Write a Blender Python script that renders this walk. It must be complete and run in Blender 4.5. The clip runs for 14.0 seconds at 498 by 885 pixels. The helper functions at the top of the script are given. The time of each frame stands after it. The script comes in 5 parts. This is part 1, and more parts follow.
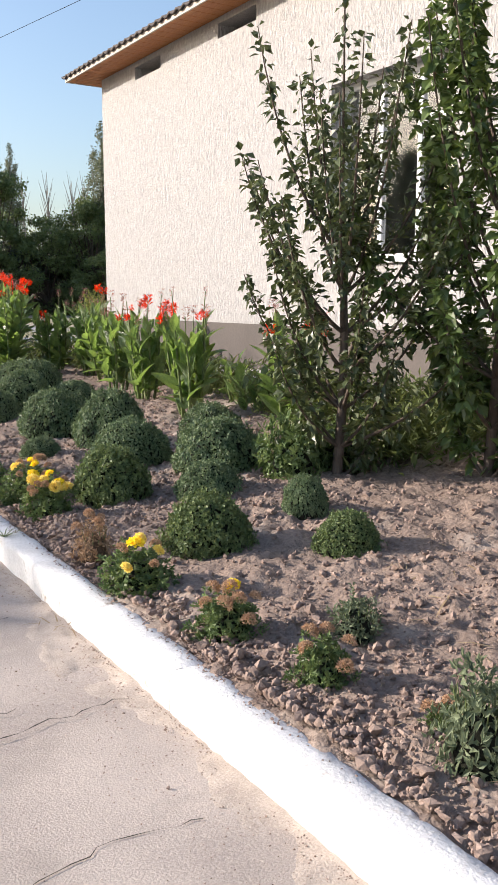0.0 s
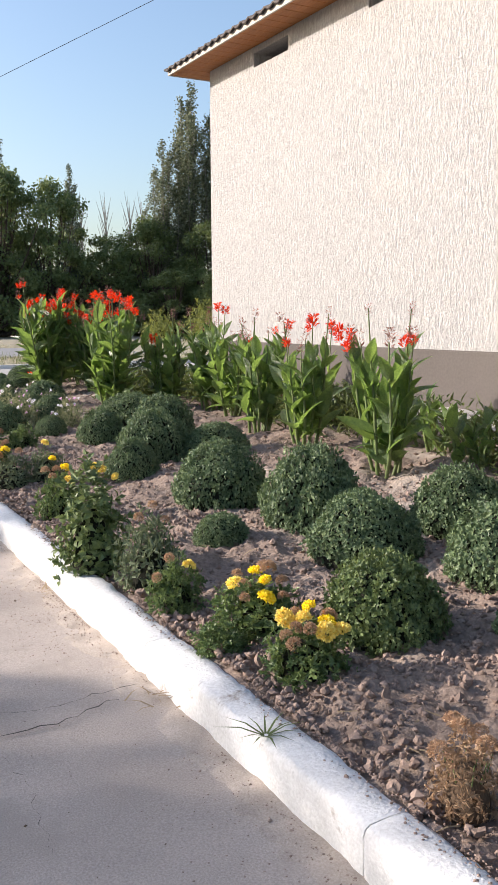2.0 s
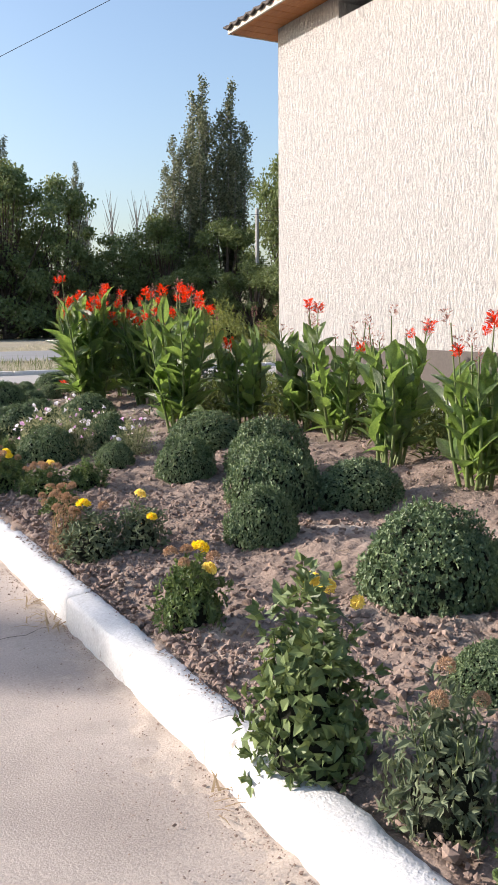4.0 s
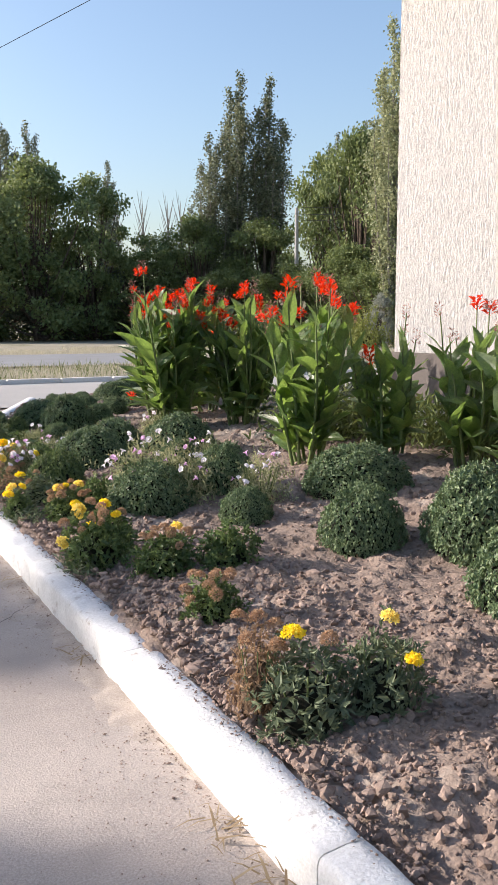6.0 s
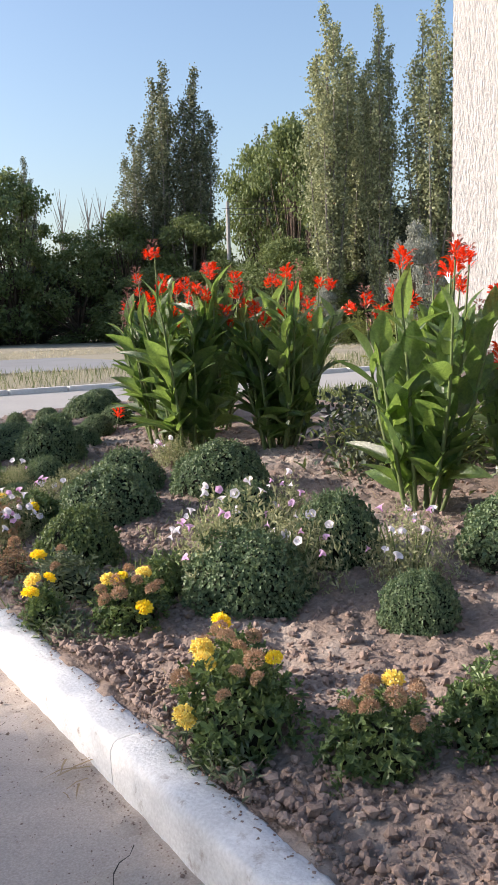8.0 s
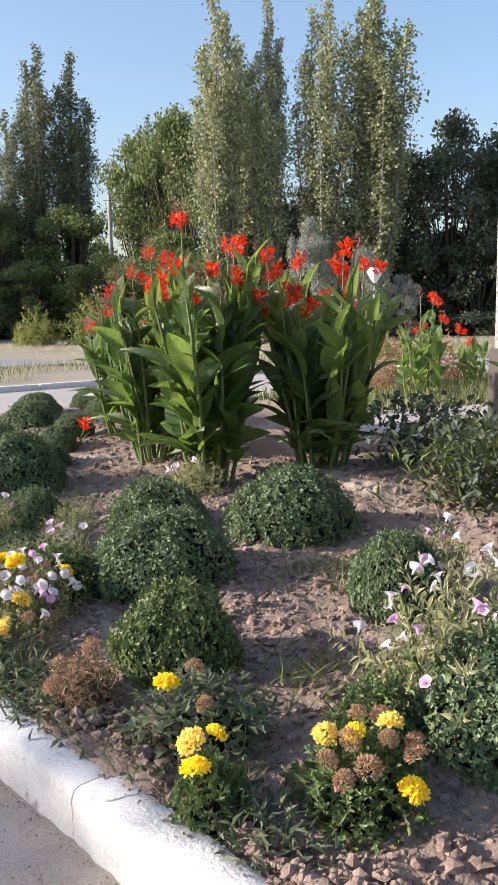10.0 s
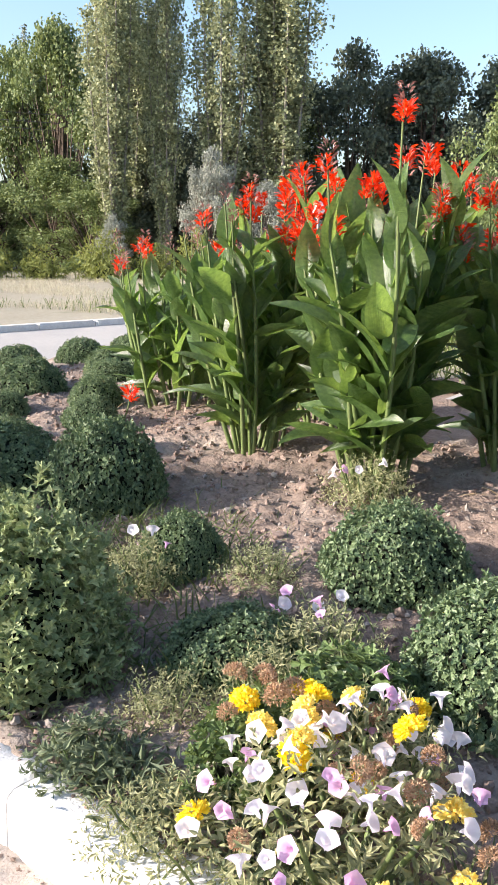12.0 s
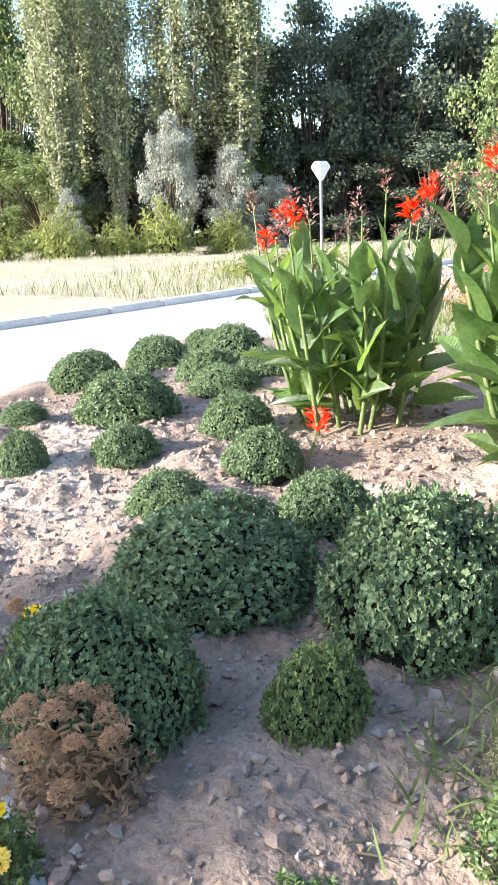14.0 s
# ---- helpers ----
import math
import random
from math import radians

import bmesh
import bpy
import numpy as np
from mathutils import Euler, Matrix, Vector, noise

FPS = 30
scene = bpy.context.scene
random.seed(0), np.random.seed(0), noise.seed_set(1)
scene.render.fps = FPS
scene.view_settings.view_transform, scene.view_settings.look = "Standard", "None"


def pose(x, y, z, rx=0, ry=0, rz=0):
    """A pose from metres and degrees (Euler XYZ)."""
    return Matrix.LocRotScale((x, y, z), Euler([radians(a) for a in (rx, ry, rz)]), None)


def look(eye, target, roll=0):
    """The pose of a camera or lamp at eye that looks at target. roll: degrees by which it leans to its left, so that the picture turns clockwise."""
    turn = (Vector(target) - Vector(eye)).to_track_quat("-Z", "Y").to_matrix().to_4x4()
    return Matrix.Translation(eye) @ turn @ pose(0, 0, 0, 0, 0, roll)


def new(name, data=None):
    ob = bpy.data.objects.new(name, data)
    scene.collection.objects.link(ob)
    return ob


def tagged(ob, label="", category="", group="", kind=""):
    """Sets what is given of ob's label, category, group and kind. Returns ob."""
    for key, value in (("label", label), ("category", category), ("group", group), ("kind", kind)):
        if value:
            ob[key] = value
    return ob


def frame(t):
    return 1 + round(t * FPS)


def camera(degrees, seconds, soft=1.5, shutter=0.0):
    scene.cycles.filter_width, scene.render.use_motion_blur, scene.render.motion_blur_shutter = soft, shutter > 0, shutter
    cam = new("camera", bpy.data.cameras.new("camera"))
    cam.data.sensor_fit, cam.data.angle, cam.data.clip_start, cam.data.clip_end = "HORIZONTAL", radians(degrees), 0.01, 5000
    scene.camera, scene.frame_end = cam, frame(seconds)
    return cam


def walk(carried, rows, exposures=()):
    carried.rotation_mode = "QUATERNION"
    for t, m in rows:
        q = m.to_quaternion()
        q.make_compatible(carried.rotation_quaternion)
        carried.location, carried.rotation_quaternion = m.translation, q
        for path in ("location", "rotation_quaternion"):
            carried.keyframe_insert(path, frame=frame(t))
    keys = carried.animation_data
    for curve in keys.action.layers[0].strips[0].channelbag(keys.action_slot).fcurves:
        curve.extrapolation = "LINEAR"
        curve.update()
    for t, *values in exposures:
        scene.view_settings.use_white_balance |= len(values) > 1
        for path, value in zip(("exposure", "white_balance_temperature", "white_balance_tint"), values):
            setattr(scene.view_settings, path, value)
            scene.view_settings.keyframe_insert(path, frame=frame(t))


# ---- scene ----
# Y runs along the kerb, X towards the flower bed and the house
cam = camera(31.7, 14.0, soft=0.95)
PATH = [
    (0, (-1.072, 3.194, 1.359), (-0.032, 4.872, 1.037), 0.1),
    (0.5, (-1.074, 3.752, 1.36), (-0.061, 5.451, 1.062), -0.2),
    (1, (-1.091, 4.296, 1.364), (-0.094, 6.006, 1.074), 0.2),
    (1.5, (-1.053, 4.894, 1.355), (-0.103, 6.63, 1.069), -0.5),
    (2, (-1.044, 5.47, 1.368), (-0.095, 7.208, 1.089), -0.3),
    (2.5, (-1.003, 6.03, 1.34), (-0.057, 7.771, 1.066), -0.2),
    (2.7, (-1.003, 6.232, 1.371), (-0.06, 7.974, 1.093), -0.3),
    (4.8, (-0.848, 8.473, 1.344), (0.1, 10.212, 1.069), -0.5),
    (5, (-0.829, 8.681, 1.334), (0.083, 10.44, 1.061), -1.0),
    (5.5, (-0.827, 9.214, 1.34), (0.068, 10.983, 1.075), -0.7),
    (6, (-0.847, 9.739, 1.361), (0.056, 11.503, 1.091), -0.1),
    (6.5, (-0.822, 10.297, 1.364), (0.083, 12.06, 1.096), -0.5),
    (7, (-0.839, 10.823, 1.358), (0.109, 12.565, 1.097), -0.3),
    (7.5, (-0.797, 11.34, 1.327), (0.189, 13.061, 1.069), -0.7),
    (7.7, (-0.775, 11.578, 1.351), (0.239, 13.281, 1.086), -1.3),
    (9.8, (-0.872, 13.503, 1.342), (0.398, 15.023, 1.066), 0.6),
    (10, (-0.856, 13.735, 1.316), (0.441, 15.231, 1.032), -0.9),
    (10.5, (-0.865, 14.288, 1.328), (0.453, 15.75, 0.975), -1.2),
    (11, (-0.894, 14.828, 1.345), (0.515, 16.197, 0.969), 1.0),
    (11.5, (-0.847, 15.397, 1.34), (0.57, 16.749, 0.936), -0.2),
    (12, (-0.847, 15.922, 1.343), (0.646, 17.183, 0.917), 0.6),
    (12.5, (-0.793, 16.406, 1.348), (0.706, 17.661, 0.927), 0.6),
    (13, (-0.679, 16.916, 1.353), (0.813, 18.177, 0.925), -0.0),
    (13.5, (-0.57, 17.439, 1.354), (0.957, 18.639, 0.877), -0.3),
    (14, (-0.4, 17.955, 1.333), (1.157, 19.11, 0.842), -2.1),
]
walk(cam, [(t, look(e, a, r)) for t, e, a, r in PATH], exposures=((0, 0.74, 6650, 15), (7.5, 0.76, 6650, 16), (11.0, 0.92, 6650, 17), (11.5, 1.22, 6650, 16), (12.5, 1.27, 6550, 14), (13.0, 1.47, 6650, 14), (14.0, 1.92, 6350, 10)))

# ---------------------------------------------------------------- world, sun
SUN_EL, SUN_AZ = radians(21.0), radians(36.0)
to_sun = Vector((-math.cos(SUN_AZ) * math.cos(SUN_EL), math.sin(SUN_AZ) * math.cos(SUN_EL), math.sin(SUN_EL)))
world = bpy.data.worlds.new("world")
scene.world = world
world.use_nodes = True
wt = world.node_tree
wt.nodes.clear()
sky = wt.nodes.new("ShaderNodeTexSky")
sky.sky_type, sky.sun_disc = "NISHITA", False
sky.sun_elevation = SUN_EL
sky.sun_rotation = math.atan2(to_sun.x, to_sun.y)
sky.air_density, sky.dust_density, sky.ozone_density = 1.2, 2.2, 3.1
wbg = wt.nodes.new("ShaderNodeBackground")
wbg.inputs["Strength"].default_value = 0.15
wout = wt.nodes.new("ShaderNodeOutputWorld")
wt.links.new(sky.outputs[0], wbg.inputs["Color"])
wt.links.new(wbg.outputs[0], wout.inputs["Surface"])
sun_data = bpy.data.lights.new("sun", "SUN")
sun_data.energy, sun_data.angle, sun_data.color = 4.5, radians(0.55), (1.0, 0.93, 0.83)
sun = new("sun", sun_data)
sun.matrix_world = look((0, 0, 60), Vector((0, 0, 60)) - to_sun)


# ---------------------------------------------------------------- materials
def material(name, base, second=None, rough=0.85, scale=6.0, fine=60.0, bump=0.3, amount=0.5, metal=0.0, spec=0.3,
             stretch=(1, 1, 1), through_light=0.0, island=0.0, dirt=None, dirt_scale=2.0, dirt_cut=0.6, bump_far=0.02, hue=0.47, glow=1.6):
    """Two scales of colour change, relief, stains; leaves vary leaf by leaf and let light through."""
    m = bpy.data.materials.new(name)
    m.use_nodes = True
    nt = m.node_tree
    b = nt.nodes["Principled BSDF"]
    b.inputs["Roughness"].default_value = rough
    b.inputs["Metallic"].default_value = metal
    b.inputs["Specular IOR Level"].default_value = spec
    tc = nt.nodes.new("ShaderNodeTexCoord")
    mp = nt.nodes.new("ShaderNodeMapping")
    mp.inputs["Scale"].default_value = stretch
    nt.links.new(tc.outputs["Object"], mp.inputs["Vector"])
    n1 = nt.nodes.new("ShaderNodeTexNoise")
    n1.inputs["Scale"].default_value, n1.inputs["Detail"].default_value = scale, 5
    n2 = nt.nodes.new("ShaderNodeTexNoise")
    n2.inputs["Scale"].default_value, n2.inputs["Detail"].default_value = fine, 4
    for n in (n1, n2):
        nt.links.new(mp.outputs[0], n.inputs["Vector"])
    second = second or tuple(0.6 * c for c in base)
    add = nt.nodes.new("ShaderNodeMath")
    add.operation = "ADD"
    nt.links.new(n1.outputs["Fac"], add.inputs[0])
    nt.links.new(n2.outputs["Fac"], add.inputs[1])
    ramp = nt.nodes.new("ShaderNodeMapRange")
    ramp.inputs["From Min"].default_value, ramp.inputs["From Max"].default_value = 0.72, 1.28
    ramp.inputs["To Max"].default_value = 1.0
    nt.links.new(add.outputs[0], ramp.inputs["Value"])
    fac = ramp.outputs[0]
    if island:
        geo = nt.nodes.new("ShaderNodeNewGeometry")
        mixf = nt.nodes.new("ShaderNodeMix")
        mixf.data_type = "FLOAT"
        mixf.inputs[0].default_value = island
        nt.links.new(fac, mixf.inputs[2])
        nt.links.new(geo.outputs["Random Per Island"], mixf.inputs[3])
        fac = mixf.outputs[0]
    mix = nt.nodes.new("ShaderNodeMix")
    mix.data_type = "RGBA"
    mix.inputs["A"].default_value = (*base, 1)
    mix.inputs["B"].default_value = (*second, 1)
    nt.links.new(fac, mix.inputs[0])
    colour = mix.outputs["Result"]
    if dirt:
        n3 = nt.nodes.new("ShaderNodeTexNoise")
        n3.inputs["Scale"].default_value, n3.inputs["Detail"].default_value, n3.inputs["Roughness"].default_value = dirt_scale, 8, 0.65
        nt.links.new(tc.outputs["Object"], n3.inputs["Vector"])
        r3 = nt.nodes.new("ShaderNodeMapRange")
        r3.inputs["From Min"].default_value, r3.inputs["From Max"].default_value = dirt_cut, dirt_cut + 0.12
        nt.links.new(n3.outputs["Fac"], r3.inputs["Value"])
        mix2 = nt.nodes.new("ShaderNodeMix")
        mix2.data_type = "RGBA"
        mix2.inputs["B"].default_value = (*dirt, 1)
        nt.links.new(r3.outputs[0], mix2.inputs[0])
        nt.links.new(colour, mix2.inputs["A"])
        colour = mix2.outputs["Result"]
    nt.links.new(colour, b.inputs["Base Color"])
    if bump:
        bp = nt.nodes.new("ShaderNodeBump")
        bp.inputs["Strength"].default_value, bp.inputs["Distance"].default_value = bump, bump_far
        nt.links.new(add.outputs[0], bp.inputs["Height"])
        nt.links.new(bp.outputs[0], b.inputs["Normal"])
    if through_light:
        tr = nt.nodes.new("ShaderNodeBsdfTranslucent")
        hs = nt.nodes.new("ShaderNodeHueSaturation")
        hs.inputs["Hue"].default_value, hs.inputs["Saturation"].default_value, hs.inputs["Value"].default_value = hue, 1.1, glow
        nt.links.new(colour, hs.inputs["Color"])
        nt.links.new(hs.outputs[0], tr.inputs["Color"])
        ms = nt.nodes.new("ShaderNodeMixShader")
        ms.inputs[0].default_value = through_light
        nt.links.new(b.outputs[0], ms.inputs[1])
        nt.links.new(tr.outputs[0], ms.inputs[2])
        nt.links.new(ms.outputs[0], nt.nodes["Material Output"].inputs["Surface"])
    return m


def leaf_material(name, base, second, rough=0.5, t=0.3, spec=0.4):
    hue = 0.5 if base[0] > base[1] else 0.475
    return material(name, base, second, rough=rough, scale=3, fine=40, bump=0, through_light=t, island=0.75, spec=spec, hue=hue)


M_concrete = material("worn_concrete", (0.53, 0.455, 0.395), (0.33, 0.28, 0.245), rough=0.9, scale=1.6, fine=150, bump=0.5, bump_far=0.005,
                      dirt=(0.38, 0.325, 0.28), dirt_scale=2.4, dirt_cut=0.57)
M_crack = material("crack_dirt", (0.07, 0.06, 0.05), rough=1.0, bump=0)
M_white = material("whitewash", (0.79, 0.785, 0.775), (0.60, 0.59, 0.575), rough=0.95, spec=0.1, scale=7, fine=90, bump=0.55, bump_far=0.007,
                   dirt=(0.34, 0.29, 0.25), dirt_scale=11, dirt_cut=0.60)
M_palekerb = material("pale_kerb_concrete", (0.74, 0.72, 0.69), (0.60, 0.58, 0.55), rough=0.9, scale=3, fine=40, bump=0.2)
M_soil = material("dry_soil", (0.31, 0.235, 0.19), (0.155, 0.113, 0.09), rough=1.0, scale=2.6, fine=55, bump=0.9, bump_far=0.012,
                  dirt=(0.41, 0.34, 0.285), dirt_scale=1.3, dirt_cut=0.52)
M_clod = material("dry_clods", (0.38, 0.285, 0.235), (0.15, 0.105, 0.085), rough=1.0, scale=14, fine=120, bump=0.5, bump_far=0.006, island=0.5)
M_pebble = material("grey_pebbles", (0.34, 0.30, 0.27), (0.20, 0.17, 0.15), rough=0.9, scale=14, fine=120, bump=0.3, bump_far=0.004, island=0.5)
M_drycore = material("dry_twigs", (0.17, 0.115, 0.075), (0.09, 0.06, 0.04), rough=1.0, scale=20, bump=0.5)
M_sand = material("spilled_sand", (0.52, 0.445, 0.38), (0.34, 0.285, 0.24), rough=1.0, scale=9, fine=150, bump=0.7, bump_far=0.004)
M_straw = leaf_material("straw", (0.36, 0.28, 0.17), (0.24, 0.17, 0.10), rough=0.8, t=0.15)
M_field = material("dry_field", (0.38, 0.34, 0.26), (0.29, 0.255, 0.18), rough=1.0, scale=0.35, fine=14, bump=0.6, dirt=(0.16, 0.16, 0.07), dirt_scale=0.25, dirt_cut=0.58)
M_road = material("pale_road", (0.30, 0.30, 0.30), (0.24, 0.235, 0.23), rough=0.9, scale=0.6, fine=30, bump=0.2)
M_pave = material("pale_pavement", (0.46, 0.435, 0.40), (0.37, 0.345, 0.32), rough=0.9, scale=0.7, fine=40, bump=0.3, bump_far=0.005)
M_stucco = material("rough_stucco", (0.52, 0.507, 0.495), (0.36, 0.347, 0.338), rough=0.95, scale=30, fine=90, bump=1.0, bump_far=0.026, stretch=(1, 1, 0.27),
                    dirt=(0.49, 0.465, 0.44), dirt_scale=0.8, dirt_cut=0.60)
M_plinth = material("grey_plinth", (0.125, 0.108, 0.098), (0.10, 0.087, 0.08), rough=0.9, scale=1.5, fine=40, bump=0.25, bump_far=0.006)
M_soffit = material("varnished_boards", (0.46, 0.19, 0.065), (0.33, 0.12, 0.04), rough=0.6, scale=3, fine=30, bump=0.2, stretch=(3, 0.3, 3))
M_tile = material("dark_roof_tile", (0.045, 0.038, 0.036), (0.08, 0.065, 0.06), rough=0.7, scale=8, fine=50, bump=0.3)
M_fascia = material("pale_eave_trim", (0.55, 0.50, 0.45), (0.42, 0.36, 0.31), rough=0.7, scale=4, fine=40, bump=0.2)
M_frame = material("white_window_frame", (0.78, 0.78, 0.78), (0.7, 0.7, 0.7), rough=0.4, bump=0)
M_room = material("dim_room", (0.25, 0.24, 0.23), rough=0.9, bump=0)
M_dark = material("dark_void", (0.03, 0.028, 0.026), rough=1.0, bump=0)
M_wood = material("bark", (0.15, 0.115, 0.09), (0.07, 0.052, 0.042), rough=0.95, scale=6, fine=40, bump=0.8, stretch=(1, 1, 0.3))
M_palebark = material("pale_bark", (0.30, 0.28, 0.25), (0.16, 0.145, 0.125), rough=0.95, scale=3, fine=20, bump=0.5, stretch=(1, 1, 0.3))
M_pole = material("pole_concrete", (0.42, 0.41, 0.40), (0.33, 0.32, 0.31), rough=0.9, scale=3, fine=30, bump=0.2)
M_cable = material("black_cable", (0.03, 0.03, 0.035), rough=0.6, bump=0)
M_lamp = material("white_lamp_glass", (0.80, 0.80, 0.78), (0.74, 0.74, 0.72), rough=0.35, bump=0)
M_metal = material("grey_metal", (0.32, 0.32, 0.33), rough=0.5, metal=0.6, bump=0)
M_bush = leaf_material("dusty_mound_leaves", (0.235, 0.31, 0.155), (0.038, 0.080, 0.036), rough=0.5, t=0.14, spec=0.45)
M_bush2 = leaf_material("bright_mound_leaves", (0.22, 0.285, 0.11), (0.045, 0.08, 0.03), rough=0.5, t=0.16)
# near-black colour of the plant cores: shade between leaves, painted on a solid
M_core = material("leaf_gap_shade", (0.018, 0.020, 0.012), (0.010, 0.010, 0.007), rough=1.0, scale=20, bump=0.4)
M_chrys = leaf_material("lobed_grey_green_leaves", (0.39, 0.44, 0.23), (0.11, 0.17, 0.065), rough=0.55, t=0.18)
M_herb = leaf_material("herb_leaves", (0.19, 0.265, 0.10), (0.035, 0.07, 0.024), rough=0.45, t=0.25)
M_grey = leaf_material("grey_herb_leaves", (0.21, 0.25, 0.145), (0.075, 0.105, 0.06), rough=0.65, t=0.2)
M_dry = leaf_material("dry_brown_leaves", (0.44, 0.31, 0.20), (0.25, 0.165, 0.105), rough=0.9, t=0.2)
M_yellow = leaf_material("yellow_petals", (0.92, 0.80, 0.10), (0.90, 0.68, 0.03), rough=0.6, t=0.3)
M_pale_yellow = leaf_material("pale_yellow_petals", (0.90, 0.80, 0.30), (0.82, 0.64, 0.15), rough=0.6, t=0.3)
M_dead = leaf_material("withered_petals", (0.52, 0.36, 0.235), (0.34, 0.205, 0.125), rough=0.9, t=0.2)
M_petwhite = leaf_material("white_petals", (0.84, 0.80, 0.83), (0.76, 0.70, 0.76), rough=0.6, t=0.35)
M_petpink = leaf_material("lilac_petals", (0.74, 0.60, 0.76), (0.70, 0.34, 0.60), rough=0.6, t=0.35)
M_petfol = leaf_material("sticky_pale_leaves", (0.45, 0.44, 0.26), (0.19, 0.21, 0.10), rough=0.7, t=0.25)
M_red = leaf_material("scarlet_petals", (0.82, 0.075, 0.012), (0.66, 0.030, 0.008), rough=0.5, t=0.35)
M_seed = leaf_material("brown_spent_flowers", (0.44, 0.25, 0.21), (0.22, 0.10, 0.085), rough=0.85, t=0.15)
M_stalk = material("green_stalk", (0.15, 0.21, 0.07), (0.11, 0.13, 0.055), rough=0.5, scale=5, bump=0.1)
M_treeleaf = leaf_material("fruit_tree_leaves", (0.105, 0.13, 0.05), (0.04, 0.06, 0.026), rough=0.4, t=0.22, spec=0.5)
M_treeleaf2 = leaf_material("glossy_tree_leaves", (0.12, 0.18, 0.05), (0.05, 0.085, 0.028), rough=0.38, t=0.25, spec=0.5)
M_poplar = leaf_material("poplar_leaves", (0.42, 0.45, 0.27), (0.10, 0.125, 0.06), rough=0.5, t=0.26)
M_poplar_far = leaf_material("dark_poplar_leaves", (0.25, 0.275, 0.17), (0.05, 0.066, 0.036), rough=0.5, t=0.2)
M_broad = leaf_material("far_tree_leaves", (0.20, 0.25, 0.10), (0.085, 0.125, 0.045), rough=0.55, t=0.25)
M_broaddark = leaf_material("dark_far_leaves", (0.12, 0.145, 0.095), (0.055, 0.074, 0.050), rough=0.6, t=0.15)
M_silver = leaf_material("silver_leaves", (0.34, 0.35, 0.31), (0.20, 0.22, 0.18), rough=0.7, t=0.2)
M_shrub = leaf_material("yellow_green_shrub_leaves", (0.26, 0.29, 0.085), (0.14, 0.17, 0.05), rough=0.6, t=0.3)
M_drygrass = leaf_material("dry_grass", (0.47, 0.435, 0.34), (0.32, 0.295, 0.215), rough=0.85, t=0.25)
M_grass = leaf_material("weedy_grass", (0.15, 0.19, 0.065), (0.075, 0.105, 0.035), rough=0.6, t=0.25)


def canna_leaf_material():
    """Broad leaf with fine slanting veins on both sides of a pale midrib."""
    m = material("canna_leaf", (0.125, 0.205, 0.058), (0.05, 0.105, 0.028), rough=0.36, scale=2.5, fine=18, bump=0, through_light=0.34, spec=0.9, glow=3.2)
    nt = m.node_tree
    b = nt.nodes["Principled BSDF"]
    tc = nt.nodes.new("ShaderNodeTexCoord")
    sep = nt.nodes.new("ShaderNodeSeparateXYZ")
    nt.links.new(tc.outputs["Object"], sep.inputs[0])
    ab = nt.nodes.new("ShaderNodeMath")
    ab.operation = "ABSOLUTE"
    nt.links.new(sep.outputs["X"], ab.inputs[0])
    mul = nt.nodes.new("ShaderNodeMath")
    mul.operation = "MULTIPLY_ADD"
    mul.inputs[1].default_value = -1.3
    nt.links.new(ab.outputs[0], mul.inputs[0])
    nt.links.new(sep.outputs["Y"], mul.inputs[2])
    sn = nt.nodes.new("ShaderNodeMath")
    sn.operation = "SINE"
    k = nt.nodes.new("ShaderNodeMath")
    k.operation = "MULTIPLY"
    k.inputs[1].default_value = 330.0
    nt.links.new(mul.outputs[0], k.inputs[0])
    nt.links.new(k.outputs[0], sn.inputs[0])
    bp = nt.nodes.new("ShaderNodeBump")
    bp.inputs["Strength"].default_value, bp.inputs["Distance"].default_value = 0.5, 0.004
    nt.links.new(sn.outputs[0], bp.inputs["Height"])
    nt.links.new(bp.outputs[0], b.inputs["Normal"])
    info = nt.nodes.new("ShaderNodeObjectInfo")
    hs = nt.nodes.new("ShaderNodeHueSaturation")
    mr = nt.nodes.new("ShaderNodeMapRange")
    mr.inputs["To Min"].default_value, mr.inputs["To Max"].default_value = 0.7, 1.25
    nt.links.new(info.outputs["Random"], mr.inputs["Value"])
    nt.links.new(mr.outputs[0], hs.inputs["Value"])
    link = b.inputs["Base Color"].links[0]
    src = link.from_socket
    nt.links.new(src, hs.inputs["Color"])
    nt.links.new(hs.outputs[0], b.inputs["Base Color"])
    return m


M_canna = canna_leaf_material()
M_glass = bpy.data.materials.new("window_glass")
M_glass.use_nodes = True
gb = M_glass.node_tree.nodes["Principled BSDF"]
gb.inputs["Base Color"].default_value = (0.85, 0.9, 0.92, 1)
gb.inputs["Roughness"].default_value, gb.inputs["Transmission Weight"].default_value = 0.03, 1.0

# ---------------------------------------------------------------- mesh helpers
rng = np.random.default_rng(7)


def mesh_of(name, verts, faces, mats, smooth=False, slots=None):
    me = bpy.data.meshes.new(name)
    me.from_pydata([tuple(v) for v in np.asarray(verts, float).tolist()], [], faces if isinstance(faces, list) else faces.tolist())
    for m in mats if isinstance(mats, (list, tuple)) else (mats,):
        me.materials.append(m)
    if slots is not None:
        me.polygons.foreach_set("material_index", slots)
    if smooth:
        me.polygons.foreach_set("use_smooth", [True] * len(me.polygons))
    me.update()
    return me


def bm_mesh(name, bm, mats, smooth=False):
    me = bpy.data.meshes.new(name)
    bm.normal_update()
    bm.to_mesh(me)
    bm.free()
    for m in mats if isinstance(mats, (list, tuple)) else (mats,):
        me.materials.append(m)
    if smooth:
        me.polygons.foreach_set("use_smooth", [True] * len(me.polygons))
    return me


